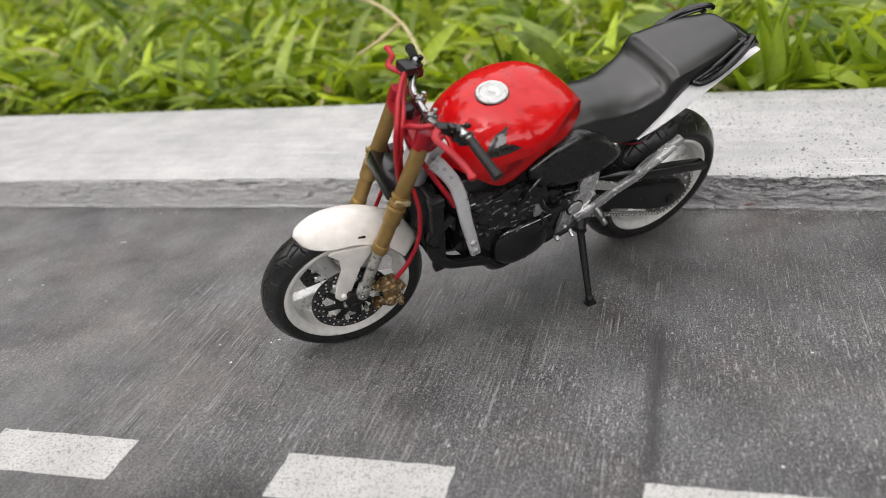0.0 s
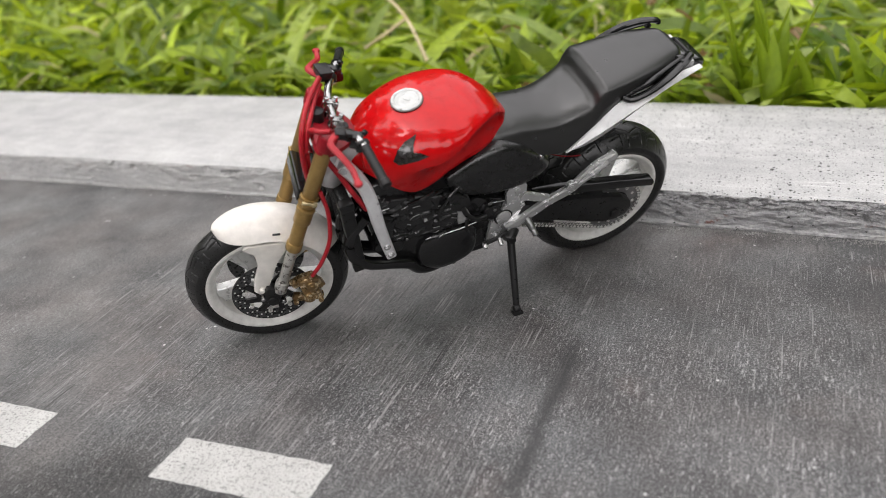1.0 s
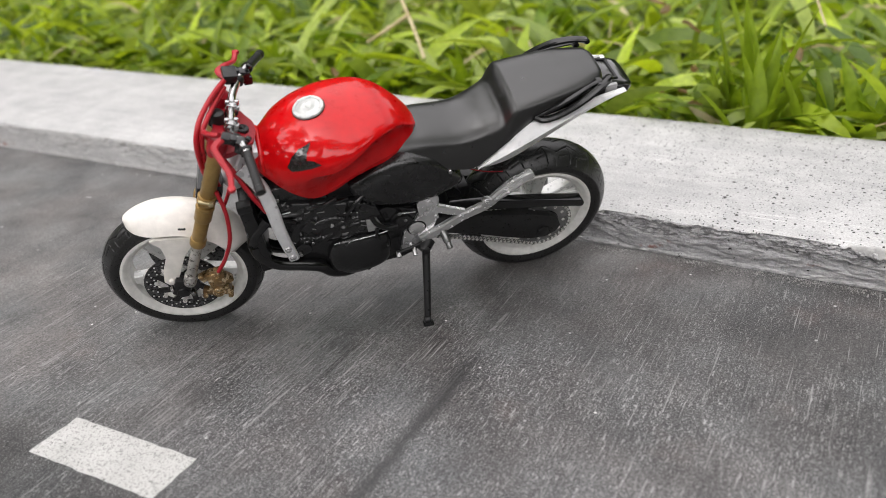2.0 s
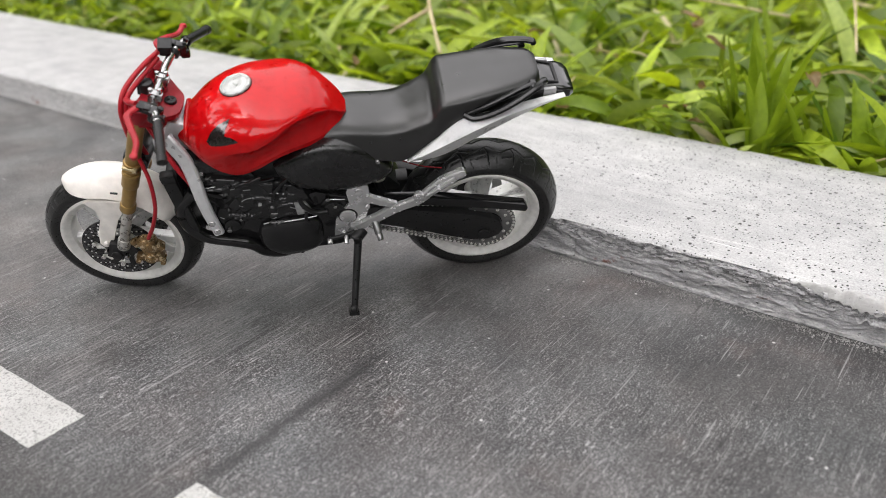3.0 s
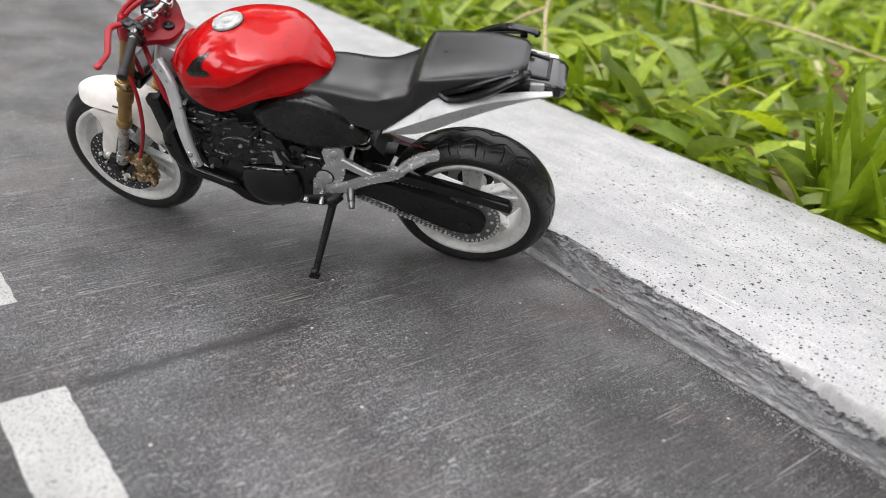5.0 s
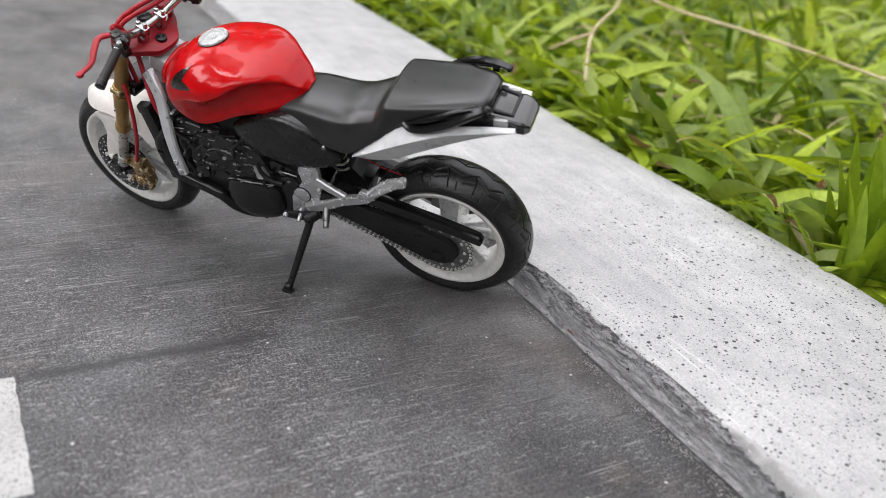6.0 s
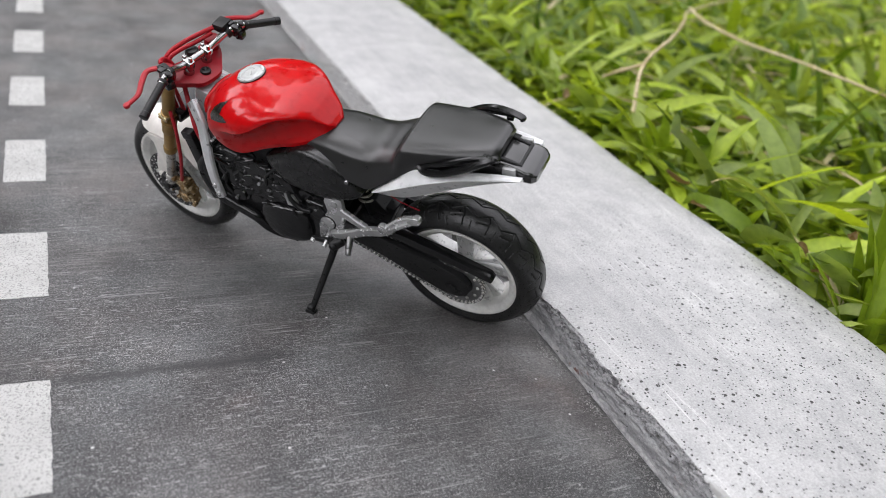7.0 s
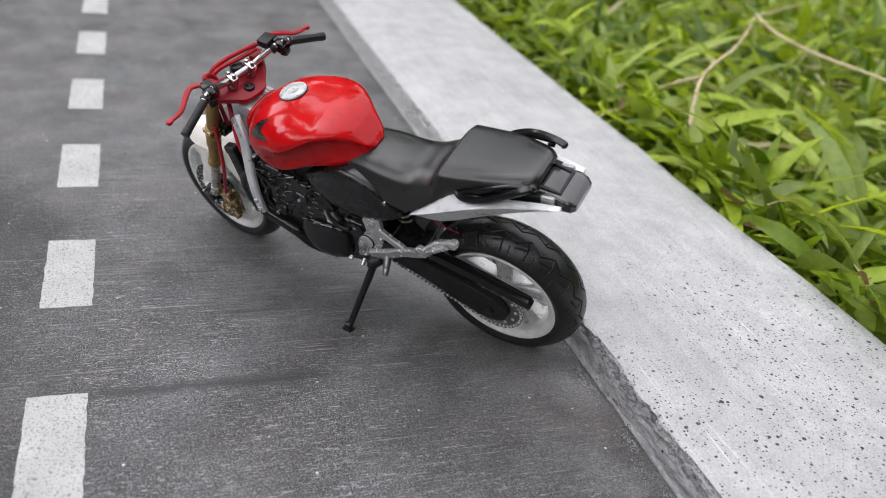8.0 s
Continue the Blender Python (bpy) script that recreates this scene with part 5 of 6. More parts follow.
for s in (1, -1):
    b = cover([(70.4, 33.0), (69.0, 36.2), (65.6, 38.2), (60.0, 38.6), (54.4, 38.8), (51.6, 36.4), (50.8, 31.0), (51.8, 26.2), (56.0, 23.4), (62.5, 22.2), (68.0, 24.6), (70.2, 28.4)], 12.4, 14.4)
    if s < 0:
        mirrored(b)
    clutch = part("clutch_cover", b, ENGINE, engine, "large rounded black clutch cover", 50)
    for k in range(9):
        a = 2 * math.pi * k / 9 + 0.2
        b = bmesh.new()
        q = (60.9 + 9.0 * math.cos(a), 30.6 + 7.6 * math.sin(a))
        rod(b, (q[0], 11.8 * s, q[1]), (q[0], 13.2 * s, q[1]), 0.7, seg=8, edge=0.15)
        part("cover_screw", b, ENGINE, engine)
    for x, z, r, y in ((47.0, 41.5, 4.2, 12.8), (77.5, 37.5, 3.4, 12.8), (79.0, 49.0, 3.0, 11.8)):
        b = bmesh.new()
        rod(b, (x, 10.5 * s, z), (x, (y - 0.6) * s, z), r, seg=36, edge=0.5)
        rod(b, (x, (y - 0.8) * s, z), (x, (y + 0.4) * s, z), r * 0.72, seg=32, edge=0.4)
        part("crankcase_cover", b, ENGINE, engine)
    for x, z, r in ((48.6, 46.8, 0.75), (46.6, 43.4, 0.6), (78.6, 36.2, 0.8), (74.6, 40.6, 0.55)):
        b = bmesh.new()
        rod(b, (x, 12.0 * s, z), (x, 14.0 * s, z), r, seg=10, edge=0.25)
        part("bright_bolt", b, CHROME, engine, "small bright chrome bolt")
# bright strips: rubbed edges, and glints of the gloss put into the colour
for pts, w in (([(64.6, 13.4, 37.2), (63.0, 13.5, 38.2), (61.6, 13.55, 38.5), (56.6, 13.6, 39.2), (52.2, 13.5, 40.0)], 0.34), ([(68.4, 13.2, 37.6), (66.6, 13.3, 38.2)], 0.3),
               ([(48.0, 13.4, 46.6), (45.4, 13.5, 46.4), (43.6, 13.4, 46.2)], 0.26), ([(64.0, 13.0, 50.4), (61.0, 13.1, 49.8)], 0.3), ([(84.0, 12.6, 53.4), (80.0, 12.8, 54.2)], 0.26)):
    b = bmesh.new()
    bar(b, pts, w, 0.4, 4, (0, 1, 0), 0.12)
    part("worn_glint_edge", b, SILVER, engine, "paint rubbed through to bright metal, with glints put into the colour")
b = bmesh.new()
sweep(b, [(57.0, 12.6, 47.0), (55.6, 13.4, 44.0), (52.6, 13.6, 41.6), (49.0, 13.4, 41.4)], 0.8, 10, 6)
part("coolant_hose", b, BLACK_SATIN, engine, "black rubber coolant hose")
b = bmesh.new()
plate(b, [(58.6, 45.6), (55.4, 46.0), (53.0, 40.8), (58.0, 40.4)], 12.0, 13.1, 0.3)
part("sensor_plate", b, ENGINE_EDGE, engine)


def engine_casing(seed):
    """The lumpy cast flank of the engine: bosses, pads, ribs and pipes raised from one skin, and the rubbed upper edges
    of some, which carry painted glints.
    """
    g = np.random.default_rng(seed)
    nu, nv = 116, 64
    u, v = np.meshgrid(np.linspace(0, 1, nu), np.linspace(0, 1, nv), indexing="ij")
    x = (1 - v) * (50.5 + 33.0 * u) + v * (55.5 + 29.5 * u)
    z = (1 - v) * (38.6 - 1.2 * u) + v * (53.0 + 5.0 * u)
    high = 0.18 * np.sin(x * 1.3) * np.sin(z * 1.1 + 0.6)
    rubbed = []
    for k in range(34):
        cx, cz = g.uniform(51, 84), g.uniform(38, 57)
        a, b2 = g.uniform(0.8, 3.2), g.uniform(0.6, 2.0)
        tilt, lift = g.normal(0.15, 0.6), g.uniform(0.4, 1.7)
        p = (x - cx) * math.cos(tilt) + (z - cz) * math.sin(tilt)
        q = -(x - cx) * math.sin(tilt) + (z - cz) * math.cos(tilt)
        d = np.maximum(np.abs(p) - a, np.abs(q) - b2)
        high = np.maximum(high, lift * np.clip(0.5 - d / 1.1, 0, 1) ** 0.7)
        if k % 2 == 0:
            e = [(t * a * math.cos(tilt) - b2 * math.sin(tilt) + cx, t * a * math.sin(tilt) + b2 * math.cos(tilt) + cz) for t in (-g.uniform(0.2, 0.9), g.uniform(0.2, 0.9))]
            rubbed.append((e, lift))
    for k in range(22):
        d = np.hypot(x - g.uniform(51, 84), z - g.uniform(38, 57))
        r, lift = g.uniform(0.5, 1.5), g.uniform(0.8, 1.9)
        high = np.maximum(high, lift * np.clip((r - d) / 0.45, 0, 1) ** 0.6)
    for k in range(9):
        cx, cz, slope, bend = g.uniform(54, 82), g.uniform(40, 54), g.uniform(-0.5, 0.6), g.uniform(0.3, 1.0)
        line = cz + slope * (x - cx) + bend * np.sin((x - cx) * 0.7)
        reach = np.clip((g.uniform(3, 7) - np.abs(x - cx)) / 0.6, 0, 1)
        d = np.abs(z - line) / math.hypot(1, slope)
        high = np.maximum(high, reach * (0.7 + np.sqrt(np.clip(0.6 - (d / 0.75) ** 2, 0, 1))))
    rim = np.clip(np.minimum(np.minimum(u, 1 - u) * 33, np.minimum(v, 1 - v) * 16) / 0.8, 0, 1)
    y = 8.5 + 3.0 * rim ** 0.5 + high * rim
    bm = bmesh.new()
    grid = [[bm.verts.new((x[i, j], y[i, j], z[i, j])) for j in range(nv)] for i in range(nu)]
    for i in range(nu - 1):
        for j in range(nv - 1):
            bm.faces.new((grid[i][j], grid[i][j + 1], grid[i + 1][j + 1], grid[i + 1][j]))
    return bm, rubbed


b, rubbed = engine_casing(31)
casing = part("engine_casing", b, ENGINE, engine, "lumpy cast engine flank", 50)
casing_tree = BVHTree.FromPolygons([v.co.copy() for v in casing.data.vertices], [tuple(q.vertices) for q in casing.data.polygons])
# rubbed upper edges, drawn bright to stand for glints as well
for ends, lift in rubbed:
    way = []
    for t in (0.0, 0.35, 0.7, 1.0):
        ex, ez = (ends[0][k] + (ends[1][k] - ends[0][k]) * t for k in (0, 1))
        hit = casing_tree.ray_cast(Vector((ex, 60, ez)) * MM, Vector((0, -1, 0)))[0]
        if hit:
            way.append(tuple(hit * 1000 + Vector((0, 0.02, 0.04))))
    if len(way) > 2:
        b = bmesh.new()
        sweep(b, way, 0.15, 6, 3)
        part("worn_glint_edge", b, ENGINE_EDGE, engine)
rng = random.Random(5)
for k in range(26):
    b = bmesh.new()
    x, z = rng.uniform(50, 84), rng.uniform(38, 61)
    if z > 50 and x < 60:
        x += 14
    s = 1 if k % 4 else -1
    y = rng.uniform(11.2, 13.2)
    if k % 3 == 0:
        rod(b, (x, s * (y - 1.5), z), (x, s * (y + 0.9), z), rng.uniform(0.6, 1.1), seg=8, edge=0.15)
        part("engine_bolt", b, ENGINE if k % 2 else SILVER, engine)
    elif k % 3 == 1:
        block(b, (x, s * (y - 1.0), z), (rng.uniform(2, 5), 2.2, rng.uniform(1.2, 2.6)), (0, rng.uniform(-14, 14), 0), 0.35)
        part("engine_bracket", b, ENGINE, engine)
    else:
        d = rng.uniform(0, 6.28)
        e = Vector((math.cos(d), 0, math.sin(d))) * rng.uniform(3, 6)
        c = Vector((x, s * y, z))
        sweep(b, [c - e, c + Vector((e.z * 0.3, 0.7 * s, 0.4)), c + e], 0.62, 8, 6)
        part("engine_hose", b, BLACK, engine)
for s in (1, -1):
    for k in range(2):
        b = bmesh.new()
        y = (5.0 + 6.6 * k) * s
        sweep(b, [(86.5, y, 52.0), (91.0, y, 46.0), (90.6, y, 38.0), (86.0, y * 1.05, 32.8), (78.0, y * 1.08, 30.4), (73.0, y * 1.08, 28.4), (69.0, y * 1.0, 23.8), (63.0, y * 0.86, 21.4), (56.0, y * 0.62, 22.4)], 2.0, 14, 6)
        part("exhaust_pipe", b, BLACK, engine, "black exhaust header pipe")
b = bmesh.new()
plate(b, [(60.0, 23.0), (44.0, 26.5), (40.0, 24.6), (46.0, 21.6), (58.0, 20.6)], -9.5, 9.5, 0.8)
part("exhaust_box", b, BLACK, engine, "black exhaust collector box")
b = bmesh.new()
block(b, (63.0, 0, 56.0), (16.0, 20.0, 10.0), (0, 10, 0), 1.2)
block(b, (50.0, 0, 52.0), (18.0, 18.0, 14.0), (0, 6, 0), 1.2)
for k in (-1, 1):
    rod(b, (66.0, 6 * k, 54.0), (58.0, 6 * k, 53.0), 4.2, seg=20, edge=0.4)
part("air_box", b, BLACK_SATIN, engine)

# foot brackets, pegs, gear lever
for s in (1, -1):
    b = bmesh.new()
    plate(b, [(43.2, 48.6), (42.4, 50.6), (37.6, 51.6), (36.5, 50.6), (36.0, 45.6), (36.6, 41.0), (38.6, 34.0), (40.4, 29.6), (47.6, 28.4), (47.4, 31.5), (46.8, 36.6), (44.6, 40.4), (42.4, 44.0)], 11.6, 13.2, 0.4)
    bar(b, [(37.6, 12.6, 45.8), (33.0, 13.0, 44.0), (28.4, 13.3, 42.4)], (3.2, 2.4), 1.8, 4, (0, 1, 0), 0.4)
    bar(b, [(41.5, 13.4, 33.6), (35.0, 13.6, 37.2), (28.4, 13.7, 41.4), (21.4, 14.0, 44.8), (17.4, 14.3, 49.4), (13.8, 14.6, 53.2), (9.4, 15.0, 55.6)], (3.4, 3.2), 2.0, 6, (0, 1, 0), 0.5)
    rod(b, (21.6, 13.6, 46.6), (21.6, 15.4, 46.6), 1.7, seg=18, edge=0.3)
    rod(b, (9.4, 13.6, 55.6), (9.4, 16.0, 55.6), 1.5, seg=16, edge=0.4)
    if s < 0:
        mirrored(b)
    brk = part("foot_bracket", b, SILVER, bike, "silver footrest bracket with forked arm", 35)
    b = bmesh.new()
    rod(b, (43.0, 12.6 * s, 38.8), (43.0, 13.36 * s, 38.8), 3.0, seg=28, edge=0.1)
    part("bolt_recess", b, BLACK, brk, "dark ring round the pivot bolt")
    for x, z, r in ((39.4, 48.6, 1.15), (43.0, 38.8, 2.55), (44.6, 31.0, 0.8), (36.9, 42.4, 0.7), (40.6, 31.4, 0.7)):
        b = bmesh.new()
        rod(b, (x, 12.8 * s, z), (x, 13.9 * s, z), r, seg=22, edge=0.3)
        part("bracket_bolt", b, SILVER, brk)
    b = bmesh.new()
    bar(b, [(19.0, 14.6 * s, 47.0), (15.8, 15.6 * s, 50.4), (11.2, 16.0 * s, 54.6)], 1.6, 1.6, 4, (0, 1, 0), 0.4)
    part("passenger_peg", b, SILVER, brk)
    b = bmesh.new()
    rod(b, (35.0, 13.4 * s, 36.6), (34.0, 17.2 * s, 34.0), 1.2, seg=14, edge=0.3)
    rod(b, (34.0, 16.8 * s, 34.2), (33.5, 18.8 * s, 32.7), 0.95, seg=14, edge=0.3)
    part("foot_peg", b, STEEL, brk, "dull steel foot peg")
    b = bmesh.new()
    bar(b, [(41.0, 14.0 * s, 32.2), (45.0, 14.4 * s, 31.0), (49.4, 14.8 * s, 30.4)], 1.5, 1.1, 4, (0, 1, 0), 0.3)
    pedal = part("gear_lever" if s > 0 else "brake_pedal", b, BLACK_SATIN, brk)
    b = bmesh.new()
    rod(b, (49.0, 14.4 * s, 30.4), (49.0, 16.2 * s, 29.8), 0.85, seg=12, edge=0.2)
    rod(b, (44.0, 14.4 * s, 31.2), (44.0, 16.8 * s, 30.0), 0.7, seg=10, edge=0.2)
    part("pedal_tip", b, SILVER, pedal, "silver pedal tips")

# swinging arm, chain guard, shock
for s in (1, -1):
    b = bmesh.new()
    plate(b, [(41.0, 41.6), (30.0, 40.2), (18.0, 37.6), (4.0, 34.4), (-1.6, 32.6), (-5.0, 30.2), (-6.2, 27.2), (-5.0, 24.4), (-1.6, 22.6), (4.0, 22.8), (12.0, 25.6), (24.0, 30.4), (40.0, 35.2)] if s > 0 else
          [(41.0, 39.6), (30.0, 37.0), (18.0, 34.6), (4.0, 32.4), (-1.6, 31.0), (-5.0, 29.4), (-6.2, 27.2), (-5.0, 24.4), (-1.6, 22.6), (4.0, 22.8), (12.0, 25.6), (24.0, 29.4), (40.0, 34.2)], 8.6, 12.8, 0.6)
    if s < 0:
        mirrored(b)
    part("swinging_arm", b, BLACK_SATIN, bike, "satin black swinging arm")
b = bmesh.new()
block(b, (33.0, 0, 36.6), (7.0, 18.4, 5.0), (0, -10, 0), 0.8)
part("arm_bridge", b, BLACK_SATIN, bike)
b = bmesh.new()
plate(b, [(32.0, 43.6), (17.0, 42.6), (1.0, 39.8), (-12.4, 36.8), (-13.6, 35.0), (-13.0, 33.6), (-4.0, 35.6), (17.0, 39.2), (32.0, 41.2)], 8.8, 12.0, 0.5)
guard = part("chain_guard", b, BLACK, bike, "gloss black chain guard")
b = bmesh.new()
rod(b, (37.8, 3.6, 60.0), (31.8, 3.6, 39.0), 1.5, seg=16)
shock = part("shock_absorber", b, BLACK_SATIN, bike, "shock absorber with steel spring")
b = bmesh.new()
sp = []
for i in range(6 * 14 + 1):
    a = 2 * math.pi * i / 14
    t = i / (6 * 14)
    sp.append((36.6 - 3.4 * t + 2.5 * math.cos(a), 3.6 + 2.5 * math.sin(a), 56.0 - 12.0 * t))
sweep(b, sp, 0.42, 8, 0)
part("spring", b, SPRING, shock, "dull steel coil spring")
# plates added and shaped to fit the camera's view: they hide the kerb behind
b = bmesh.new()
plate(b, [(35.0, 47.0), (34.0, 40.0), (27.5, 39.4), (26.0, 40.6), (27.0, 42.0), (30.0, 45.4)], -6.0, 4.0, 0.5)
plate(b, [(38.0, 30.0), (37.0, 39.0), (31.0, 42.0), (23.6, 42.4), (25.0, 38.6), (27.4, 33.0), (28.4, 28.0)], -2.4, 3.0, 0.5)
plate(b, [(40.0, 20.0), (38.0, 36.6), (26.0, 36.8), (27.2, 32.0), (28.4, 26.0), (30.0, 20.0)], -9.0, -2.0, 0.5)
part("sight_gap_plates", b, BLACK_SATIN, bike, "black plates added to close a gap in the camera's view")
b = bmesh.new()
sweep(b, [(27.0, 5.6, 53.6), (20.0, 5.6, 50.4), (13.6, 5.0, 48.4)], 0.2, 8, 6)
part("rear_wire", b, RED_MATT, bike, "thin red wire")
# side stand
b = bmesh.new()
foot = (43.2, 30.6, 13.6)
rod(b, (40.2, 14.6, 31.4), foot, 1.3, 1.05, seg=18)
rod(b, (38.6, 13.2, 32.4), (41.6, 16.0, 30.6), 2.0, seg=18, edge=0.4)
rod(b, (39.4, 13.0, 31.4), (40.8, 17.4, 31.4), 1.2, seg=14, edge=0.2)
stand = part("side_stand", b, BLACK_SATIN, bike, "black metal side stand")
b = bmesh.new()
block(b, (43.2, 31.0, 13.3), (3.4, 2.6, 1.1), (LEAN, 0, 0), 0.45)
rod(b, (42.2, 30.4, 14.4), (44.4, 30.4, 14.4), 1.35, seg=16, edge=0.5)
part("stand_foot", b, BLACK_SATIN, stand)


# ---- lawn behind the kerb ----
def lawn(name, count, x0, x1, y0, y1, long, wide, material, seed, lean=(20, 78), bias=1.6, lift=0.0):
    """Broad folded grass blades as one mesh; blades crowd near the kerb and thin out behind."""
    g = np.random.default_rng(seed)
    x = g.uniform(x0, x1, count)
    y = y0 + (y1 - y0) * g.uniform(0, 1, count) ** bias
    head = g.uniform(0, 2 * np.pi, count)
    ln = g.uniform(*long, count)
    wd = g.uniform(*wide, count) * (0.75 + 0.5 * (ln - long[0]) / (long[1] - long[0]))
    tilt = np.radians(g.uniform(*lean, count))
    bend = np.radians(g.uniform(20, 115, count))
    roll = g.uniform(-0.7, 0.7, count)
    z0 = g.uniform(-0.008, 0.018, count) + lift
    steps = 6
    shape = np.array([0.72, 0.95, 1.0, 0.82, 0.5, 0.04])
    pos = np.stack([x, y, z0], 1)
    hd = np.stack([np.cos(head), np.sin(head), np.zeros(count)], 1)
    sd0 = np.stack([-np.sin(head), np.cos(head), np.zeros(count)], 1)
    zz = np.array([0, 0, 1.0])
    verts = np.zeros((count, steps, 3, 3))
    for k in range(steps):
        a = tilt + bend * (k / (steps - 1))
        way = hd * np.sin(a)[:, None] + zz * np.cos(a)[:, None]
        nor = -hd * np.cos(a)[:, None] + zz * np.sin(a)[:, None]
        side = sd0 * np.cos(roll)[:, None] + nor * np.sin(roll)[:, None]
        if k:
            pos = pos + way * (ln / (steps - 1))[:, None]
        low = np.maximum(pos[:, 2], -0.006)
        pos = np.stack([pos[:, 0], pos[:, 1], low], 1)
        w = (wd * shape[k] / 2)[:, None]
        verts[:, k, 0] = pos - side * w + nor * w * 0.35
        verts[:, k, 1] = pos
        verts[:, k, 2] = pos + side * w + nor * w * 0.35
    # keep the blades off the kerb's top, but for tips that hang a little over it
    base = (np.arange(count) * steps * 3)[:, None, None]
    quad = []
    for k in range(steps - 1):
        for c in range(2):
            i = k * 3 + c
            quad.append((i, i + 1, i + 4, i + 3))
    faces = (base + np.array(quad)[None]).reshape(-1, 4)
    v = verts.reshape(-1, 3)
    edge = 0.0945 + 0.012 * np.minimum(v[:, 0], 0.0)
    v[:, 1] = np.where(v[:, 1] < edge, edge + (edge - v[:, 1]) * 0.4, v[:, 1])
    me = bpy.data.meshes.new(name)
    me.vertices.add(len(v))
    me.vertices.foreach_set("co", v.astype(np.float32).ravel())
    me.loops.add(faces.size)
    me.loops.foreach_set("vertex_index", faces.astype(np.int32).ravel())
    me.polygons.add(len(faces))
    me.polygons.foreach_set("loop_start", np.arange(0, faces.size, 4, dtype=np.int32))
    me.update(calc_edges=True)
    me.validate()
    me.shade_smooth()
    me.materials.append(material)
    return new(name, me)


tagged(lawn("lawn_grass", 19000, -1.5, 0.6, 0.112, 1.5, (0.022, 0.070), (0.0032, 0.0088), GRASS, 3, (12, 82), 1.7), "fresh green broad-bladed lawn grass behind the kerb", "grass", kind="stuff")
tagged(lawn("low_grass", 13000, -1.5, 0.6, 0.106, 1.5, (0.018, 0.045), (0.003, 0.008), GRASS, 4, (40, 95), 1.7), "short green grass blades close to the soil", "grass", kind="stuff")
tagged(lawn("dry_grass", 1100, -1.2, 0.5, 0.108, 1.0, (0.02, 0.06), (0.0010, 0.0035), DRY, 6, (50, 95), 1.4, 0.012), "dry straw-coloured blades among the grass", "dry grass", kind="stuff")

for x0, x1, y0, seed in ((-3.4, -1.5, 0.11, 31), (0.6, 2.6, 0.11, 32), (-1.5, 0.6, 1.5, 33)):
    tagged(lawn("far_grass", 5000, x0, x1, y0, 3.2, (0.05, 0.11), (0.008, 0.018), GRASS, seed, (20, 85), 1.0), "green lawn grass farther from the kerb", "grass", kind="stuff")


def dry_stem(points, r):
    bm = bmesh.new()
    sweep(bm, [tuple(c * 1000 for c in p) for p in points], r, 8, 8, radii=(r, r * 0.7))
    for p in points[1:-1]:
        q = Vector(p) * 1000
        rod(bm, q - Vector((0.8, 0, 0)), q + Vector((0.8, 0, 0)), r * 1.3, seg=8, edge=0.3)
    return tagged(part("dry_stem", bm, STEM), "pale dry runner stem lying on the grass", "stem", "dry stems in the lawn")


dry_stem([(-0.104, 0.117, 0.030), (-0.118, 0.127, 0.050), (-0.152, 0.168, 0.056), (-0.200, 0.212, 0.054), (-0.250, 0.256, 0.050), (-0.338, 0.368, 0.042)], 1.05)
dry_stem([(-0.247, 0.252, 0.052), (-0.198, 0.228, 0.054), (-0.161, 0.229, 0.052), (-0.120, 0.245, 0.050), (-0.050, 0.270, 0.044), (0.02, 0.31, 0.03)], 1.05)
dry_stem([(-0.119, 0.128, 0.050), (-0.128, 0.122, 0.044), (-0.142, 0.121, 0.036)], 1.1)
dry_stem([(0.007, 0.423, 0.055), (0.035, 0.33, 0.058), (0.062, 0.264, 0.054), (0.083, 0.190, 0.040)], 0.8)


def grass_tuft(x, y, blades, seed, size=1.0, sprawl=0.5, slim=1.0):
    """A few upright broad blades that share one root."""
    g = random.Random(seed)
    base = tagged(new("grass_tuft"), "tuft of upright broad green blades beside the kerb", "grass", "tufts along the kerb")
    base.matrix_world = pose(x, y, 0.0)
    for k in range(blades):
        yaw, tilt, ln, wd = g.uniform(0, 6.28), g.uniform(0.05, sprawl), size * g.uniform(24, 44), size * slim * g.uniform(5, 8.5)
        bend = g.uniform(0.1, 0.2 + sprawl)
        h, sd = Vector((math.cos(yaw), math.sin(yaw), 0)), Vector((-math.sin(yaw), math.cos(yaw), 0))
        p, bm, rows = Vector((g.uniform(-5, 5), g.uniform(-3, 5), -4)), bmesh.new(), []
        for i, w in enumerate((0.5, 0.85, 1.0, 1.0, 0.85, 0.55, 0.05)):
            a = tilt + bend * i / 6
            way, nor = h * math.sin(a) + Vector((0, 0, math.cos(a))), -h * math.cos(a) + Vector((0, 0, math.sin(a)))
            rows.append([bm.verts.new(q) for q in (p - sd * (w * wd / 2) + nor * (w * wd * 0.17), p, p + sd * (w * wd / 2) + nor * (w * wd * 0.17))])
            p = p + way * (ln / 6)
        for a, b in zip(rows, rows[1:]):
            bm.faces.new((a[0], a[1], b[1], b[0]))
            bm.faces.new((a[1], a[2], b[2], b[1]))
        part("blade", bm, GRASS, base, sharp=80)
    return base


for k, (x, y) in enumerate(((0.066, 0.112), (0.052, 0.118), (0.098, 0.118), (-0.020, 0.122), (-0.215, 0.128), (-0.085, 0.125), (0.13, 0.122), (0.085, 0.116), (0.112, 0.114), (0.15, 0.117), (0.04, 0.117), (-0.055, 0.119), (-0.16, 0.122))):
    grass_tuft(x, y, 5 + k % 3, 20 + k, 1.35 if k < 2 else 1.2 if k > 6 else 1.0)

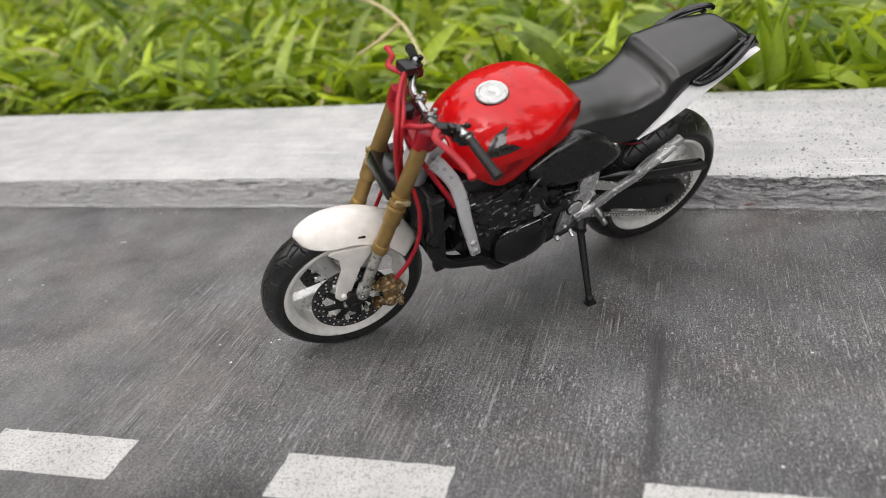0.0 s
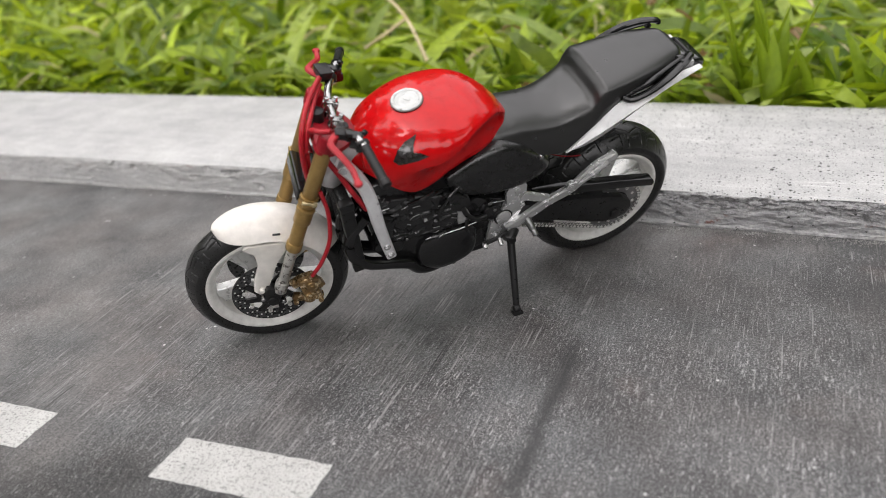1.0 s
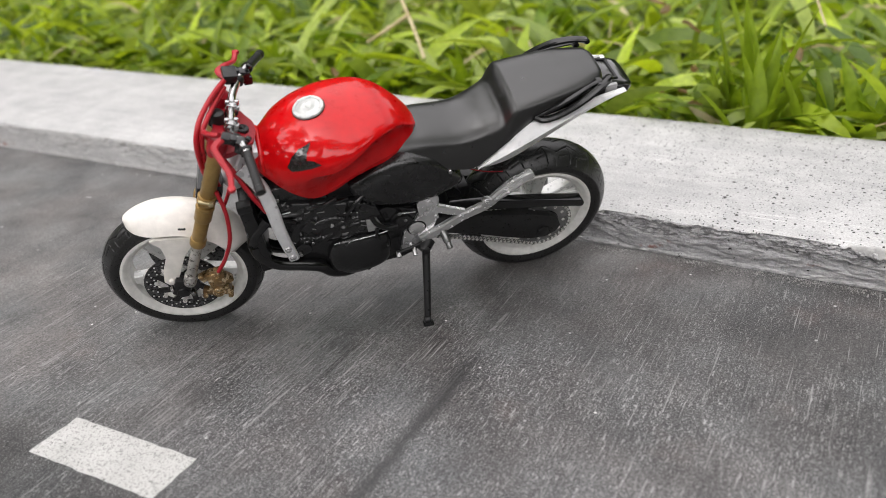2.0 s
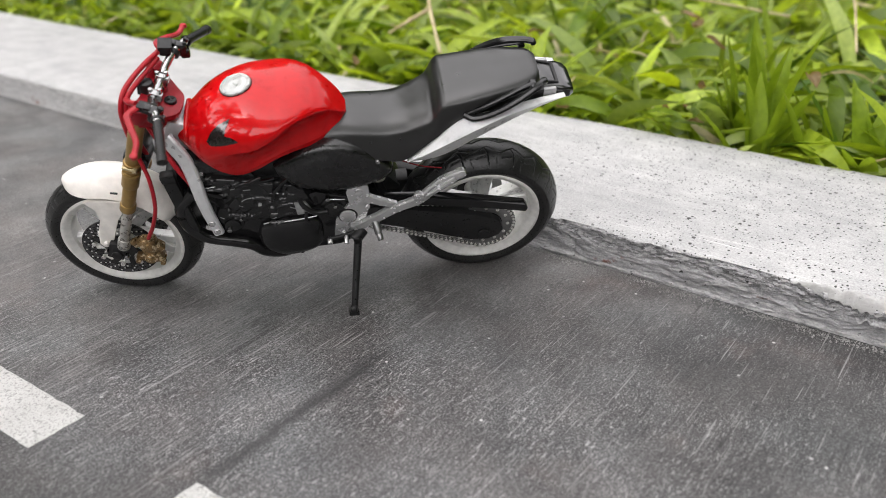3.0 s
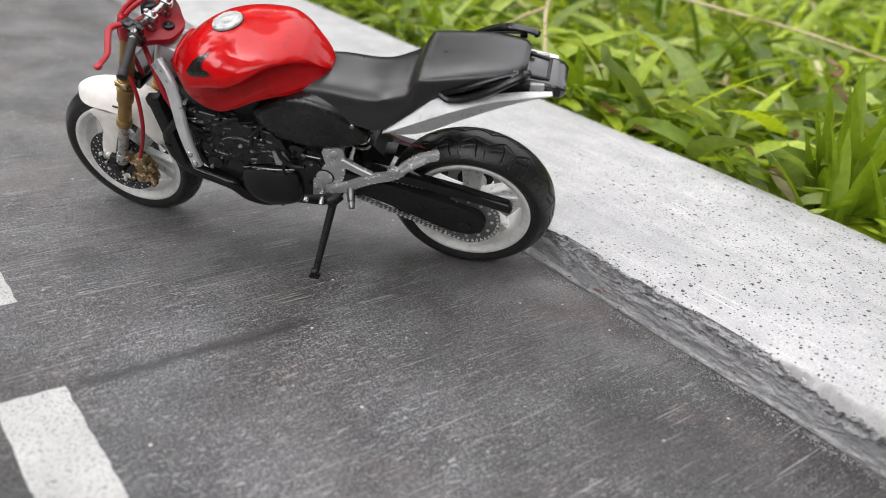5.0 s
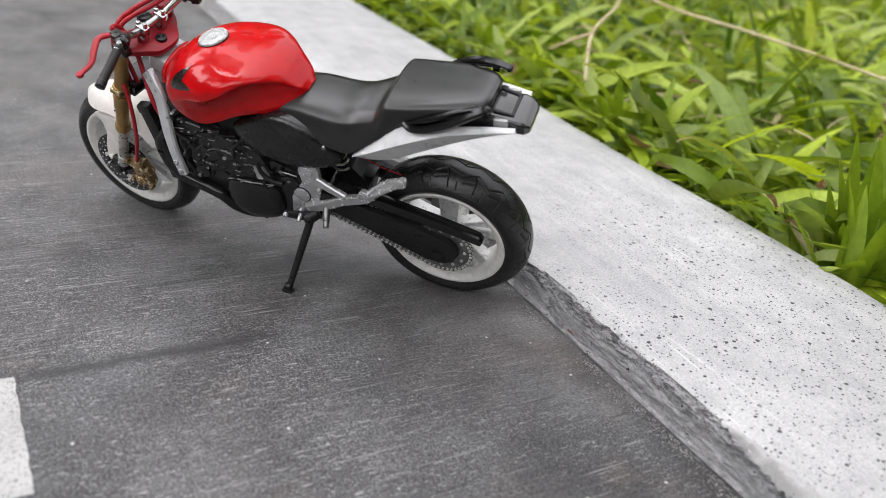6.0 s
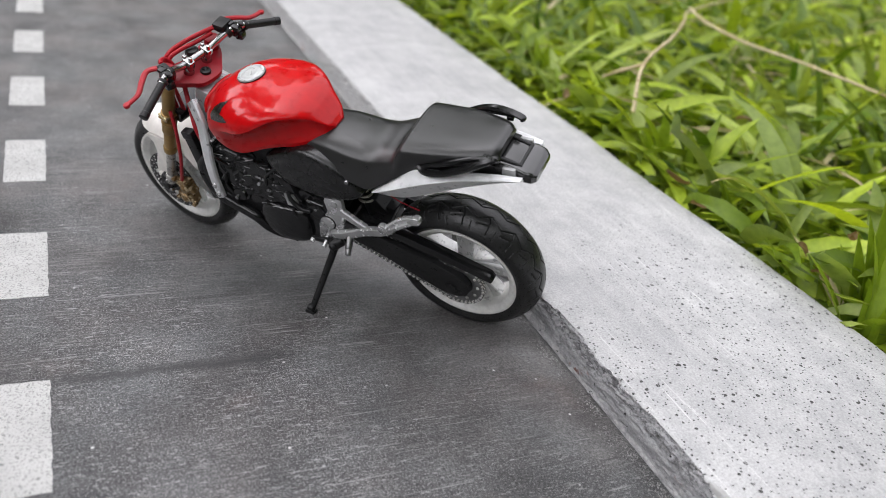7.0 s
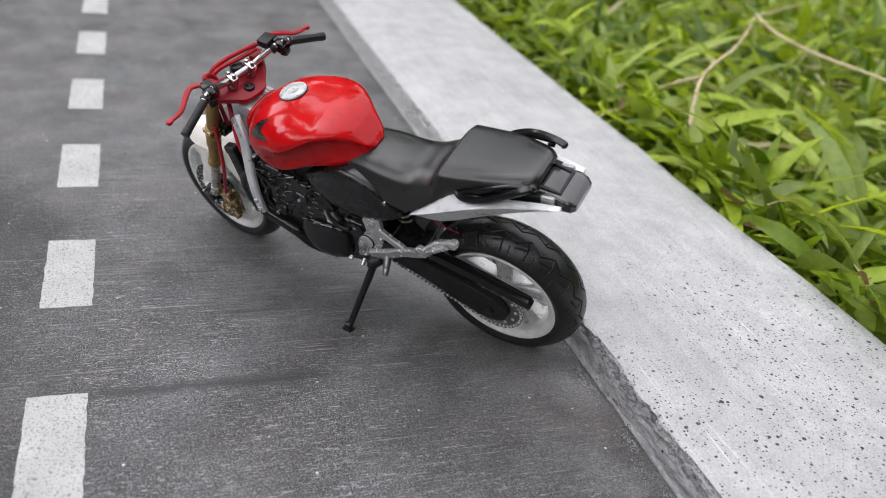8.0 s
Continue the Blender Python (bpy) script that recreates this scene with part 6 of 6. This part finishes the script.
grass_tuft(0.0695, 0.108, 7, 61, 1.65, 0.18, 0.95)
grass_tuft(0.0585, 0.116, 4, 62, 1.45, 0.24, 0.9)


def dead_leaf(x, y, z, turn, seed, size=1.0):
    """A small curled brown leaf."""
    g = random.Random(seed)
    bm, rows = bmesh.new(), []
    ln = g.uniform(6, 9) * size
    for i in range(9):
        t = i / 8
        w = 1.9 * size * math.sin(math.pi * (0.06 + 0.9 * t)) ** 0.8
        lift = 2.4 * math.sin(3 * t + seed)
        rows.append([bm.verts.new((ln * (t - 0.5), w * k, lift + 1.3 * k * k)) for k in (-1, -0.5, 0, 0.5, 1)])
    for a, b in zip(rows, rows[1:]):
        for k in range(4):
            bm.faces.new((a[k], a[k + 1], b[k + 1], b[k]))
    ob = tagged(part("dead_leaf", bm, DEAD, sharp=80), "small curled dead brown leaf at the lawn's edge", "leaf", "dead leaves along the kerb")
    ob.matrix_world = pose(x, y, z, g.uniform(-20, 20), g.uniform(-20, 20), turn)


for k, (x, y, z) in enumerate(((0.040, 0.107, 0.019), (0.025, 0.112, 0.021), (-0.020, 0.0985, 0.020), (0.036, 0.121, 0.034), (-0.16, 0.112, 0.02))):
    dead_leaf(x, y, z, 37 * k, k)
for k, (x, y, z) in enumerate(((0.036, 0.119, 0.024), (-0.003, 0.215, 0.040), (-0.010, 0.222, 0.042), (-0.07, 0.16, 0.036), (0.075, 0.150, 0.034), (0.02, 0.18, 0.038), (-0.045, 0.105, 0.021))):
    dead_leaf(x, y, z, 71 * k + 20, k + 9, 1.6)


# ---- palms that the gloss paint mirrors, and an unseen tree belt added to darken reflections ----
def palm_tree():
    """A slender ringed trunk with a head of drooping feather fronds; in metres."""
    bm = bmesh.new()
    trunk = curve([(0, 0, -0.3), (0.10, 0.05, 1.4), (0.16, 0.02, 2.8), (0.12, 0, 4.2)], 10)
    loops = []
    for i, q in enumerate(trunk):
        r = 0.17 - 0.07 * i / len(trunk) + (0.012 if i % 2 else 0)
        loops.append([Vector(q) + Vector((r * math.cos(a), r * math.sin(a), 0)) for a in (2 * math.pi * k / 10 for k in range(10))])
    rings(bm, loops)
    base = tagged(new("palm_tree"), "slender palm tree with drooping feather fronds behind the road", "palm tree", "palms round the lawn")
    part("trunk", bm, BARK, base, scale=1.0)
    g = random.Random(8)
    for k in range(14):
        b = bmesh.new()
        yaw, rise = 2 * math.pi * k / 14 + g.uniform(-0.2, 0.2), g.uniform(0.3, 1.1)
        spine, p, a = [], Vector((0.12, 0, 4.2)), rise
        for _ in range(13):
            spine.append(p.copy())
            p = p + 0.17 * Vector((math.cos(a) * math.cos(yaw), math.cos(a) * math.sin(yaw), math.sin(a)))
            a -= 0.14 + 0.04 * g.random()
        side = Vector((-math.sin(yaw), math.cos(yaw), 0))
        for i in range(1, 12):
            for s in (-1, 1):
                for h in (0.0, 0.5):
                    q = spine[i].lerp(spine[i + 1], h)
                    way = (spine[i + 1] - spine[i]).normalized()
                    ln = 0.62 * math.sin(math.pi * (i + h + 1.2) / 14) + 0.1
                    tip = q + (side * s + way * 0.7).normalized() * ln + Vector((0, 0, -0.35 * ln))
                    w = way * 0.035
                    b.faces.new([b.verts.new(v) for v in (q - w, q + w, q.lerp(tip, 0.6) + w, tip)])
        part("frond", b, PALM, base, scale=1.0)
    return base


BARK = paint("grey_palm_bark", (0.16, 0.14, 0.12), (0.26, 0.23, 0.20), 0.8, grain=12, relief=0.4)
PALM = leaf_material("palm_leaf", (0.03, 0.07, 0.012), (0.07, 0.12, 0.02), (1.2, 1.2, 0.6))
palm = palm_tree()
palm.matrix_world = pose(0.6, -3.4, 0, 0, 0, 20)
for px, py, turn, size in ((-2.6, -3.2, 80, 1.1), (3.4, -2.2, 140, 1.0), (4.2, 1.4, 200, 1.15), (-4.6, 0.6, 260, 1.2), (-1.0, -5.6, 320, 1.3)):
    copy_thing(palm, pose(px, py, 0, 0, 0, turn) @ Matrix.Scale(size, 4))


def unseen_tree_belt():
    """A dense belt of tall leafy trees of uneven height round the place, added out of view to darken reflections and
    low sky.
    """
    g = np.random.default_rng(12)
    count = 38000
    a = g.uniform(0.0, 2 * np.pi, count)
    tall = 5.2 + 0.9 * np.sin(a * 3 + 1) + 0.8 * np.sin(a * 11) + 0.7 * np.sin(a * 23 + 2) + 0.4 * np.sin(a * 51)
    tall = tall * np.where((a > np.pi + 0.5) & (a < 2 * np.pi - 0.2), 0.55, 1.0)
    r = g.uniform(7.5, 9.5, count)
    z = tall * g.uniform(0, 1, count) ** 0.9
    c = np.stack([r * np.cos(a), r * np.sin(a), z], 1)
    v = (c[:, None] + g.uniform(-0.36, 0.36, (count, 3, 3))).reshape(-1, 3)
    me = bpy.data.meshes.new("unseen_tree_belt")
    me.from_pydata(v.tolist(), [], np.arange(count * 3).reshape(-1, 3).tolist())
    me.materials.append(PALM)
    return tagged(new("unseen_tree_belt", me), "dark green belt of trees of uneven height, unseen, added to darken reflections and low sky", "trees", kind="stuff")


unseen_tree_belt()
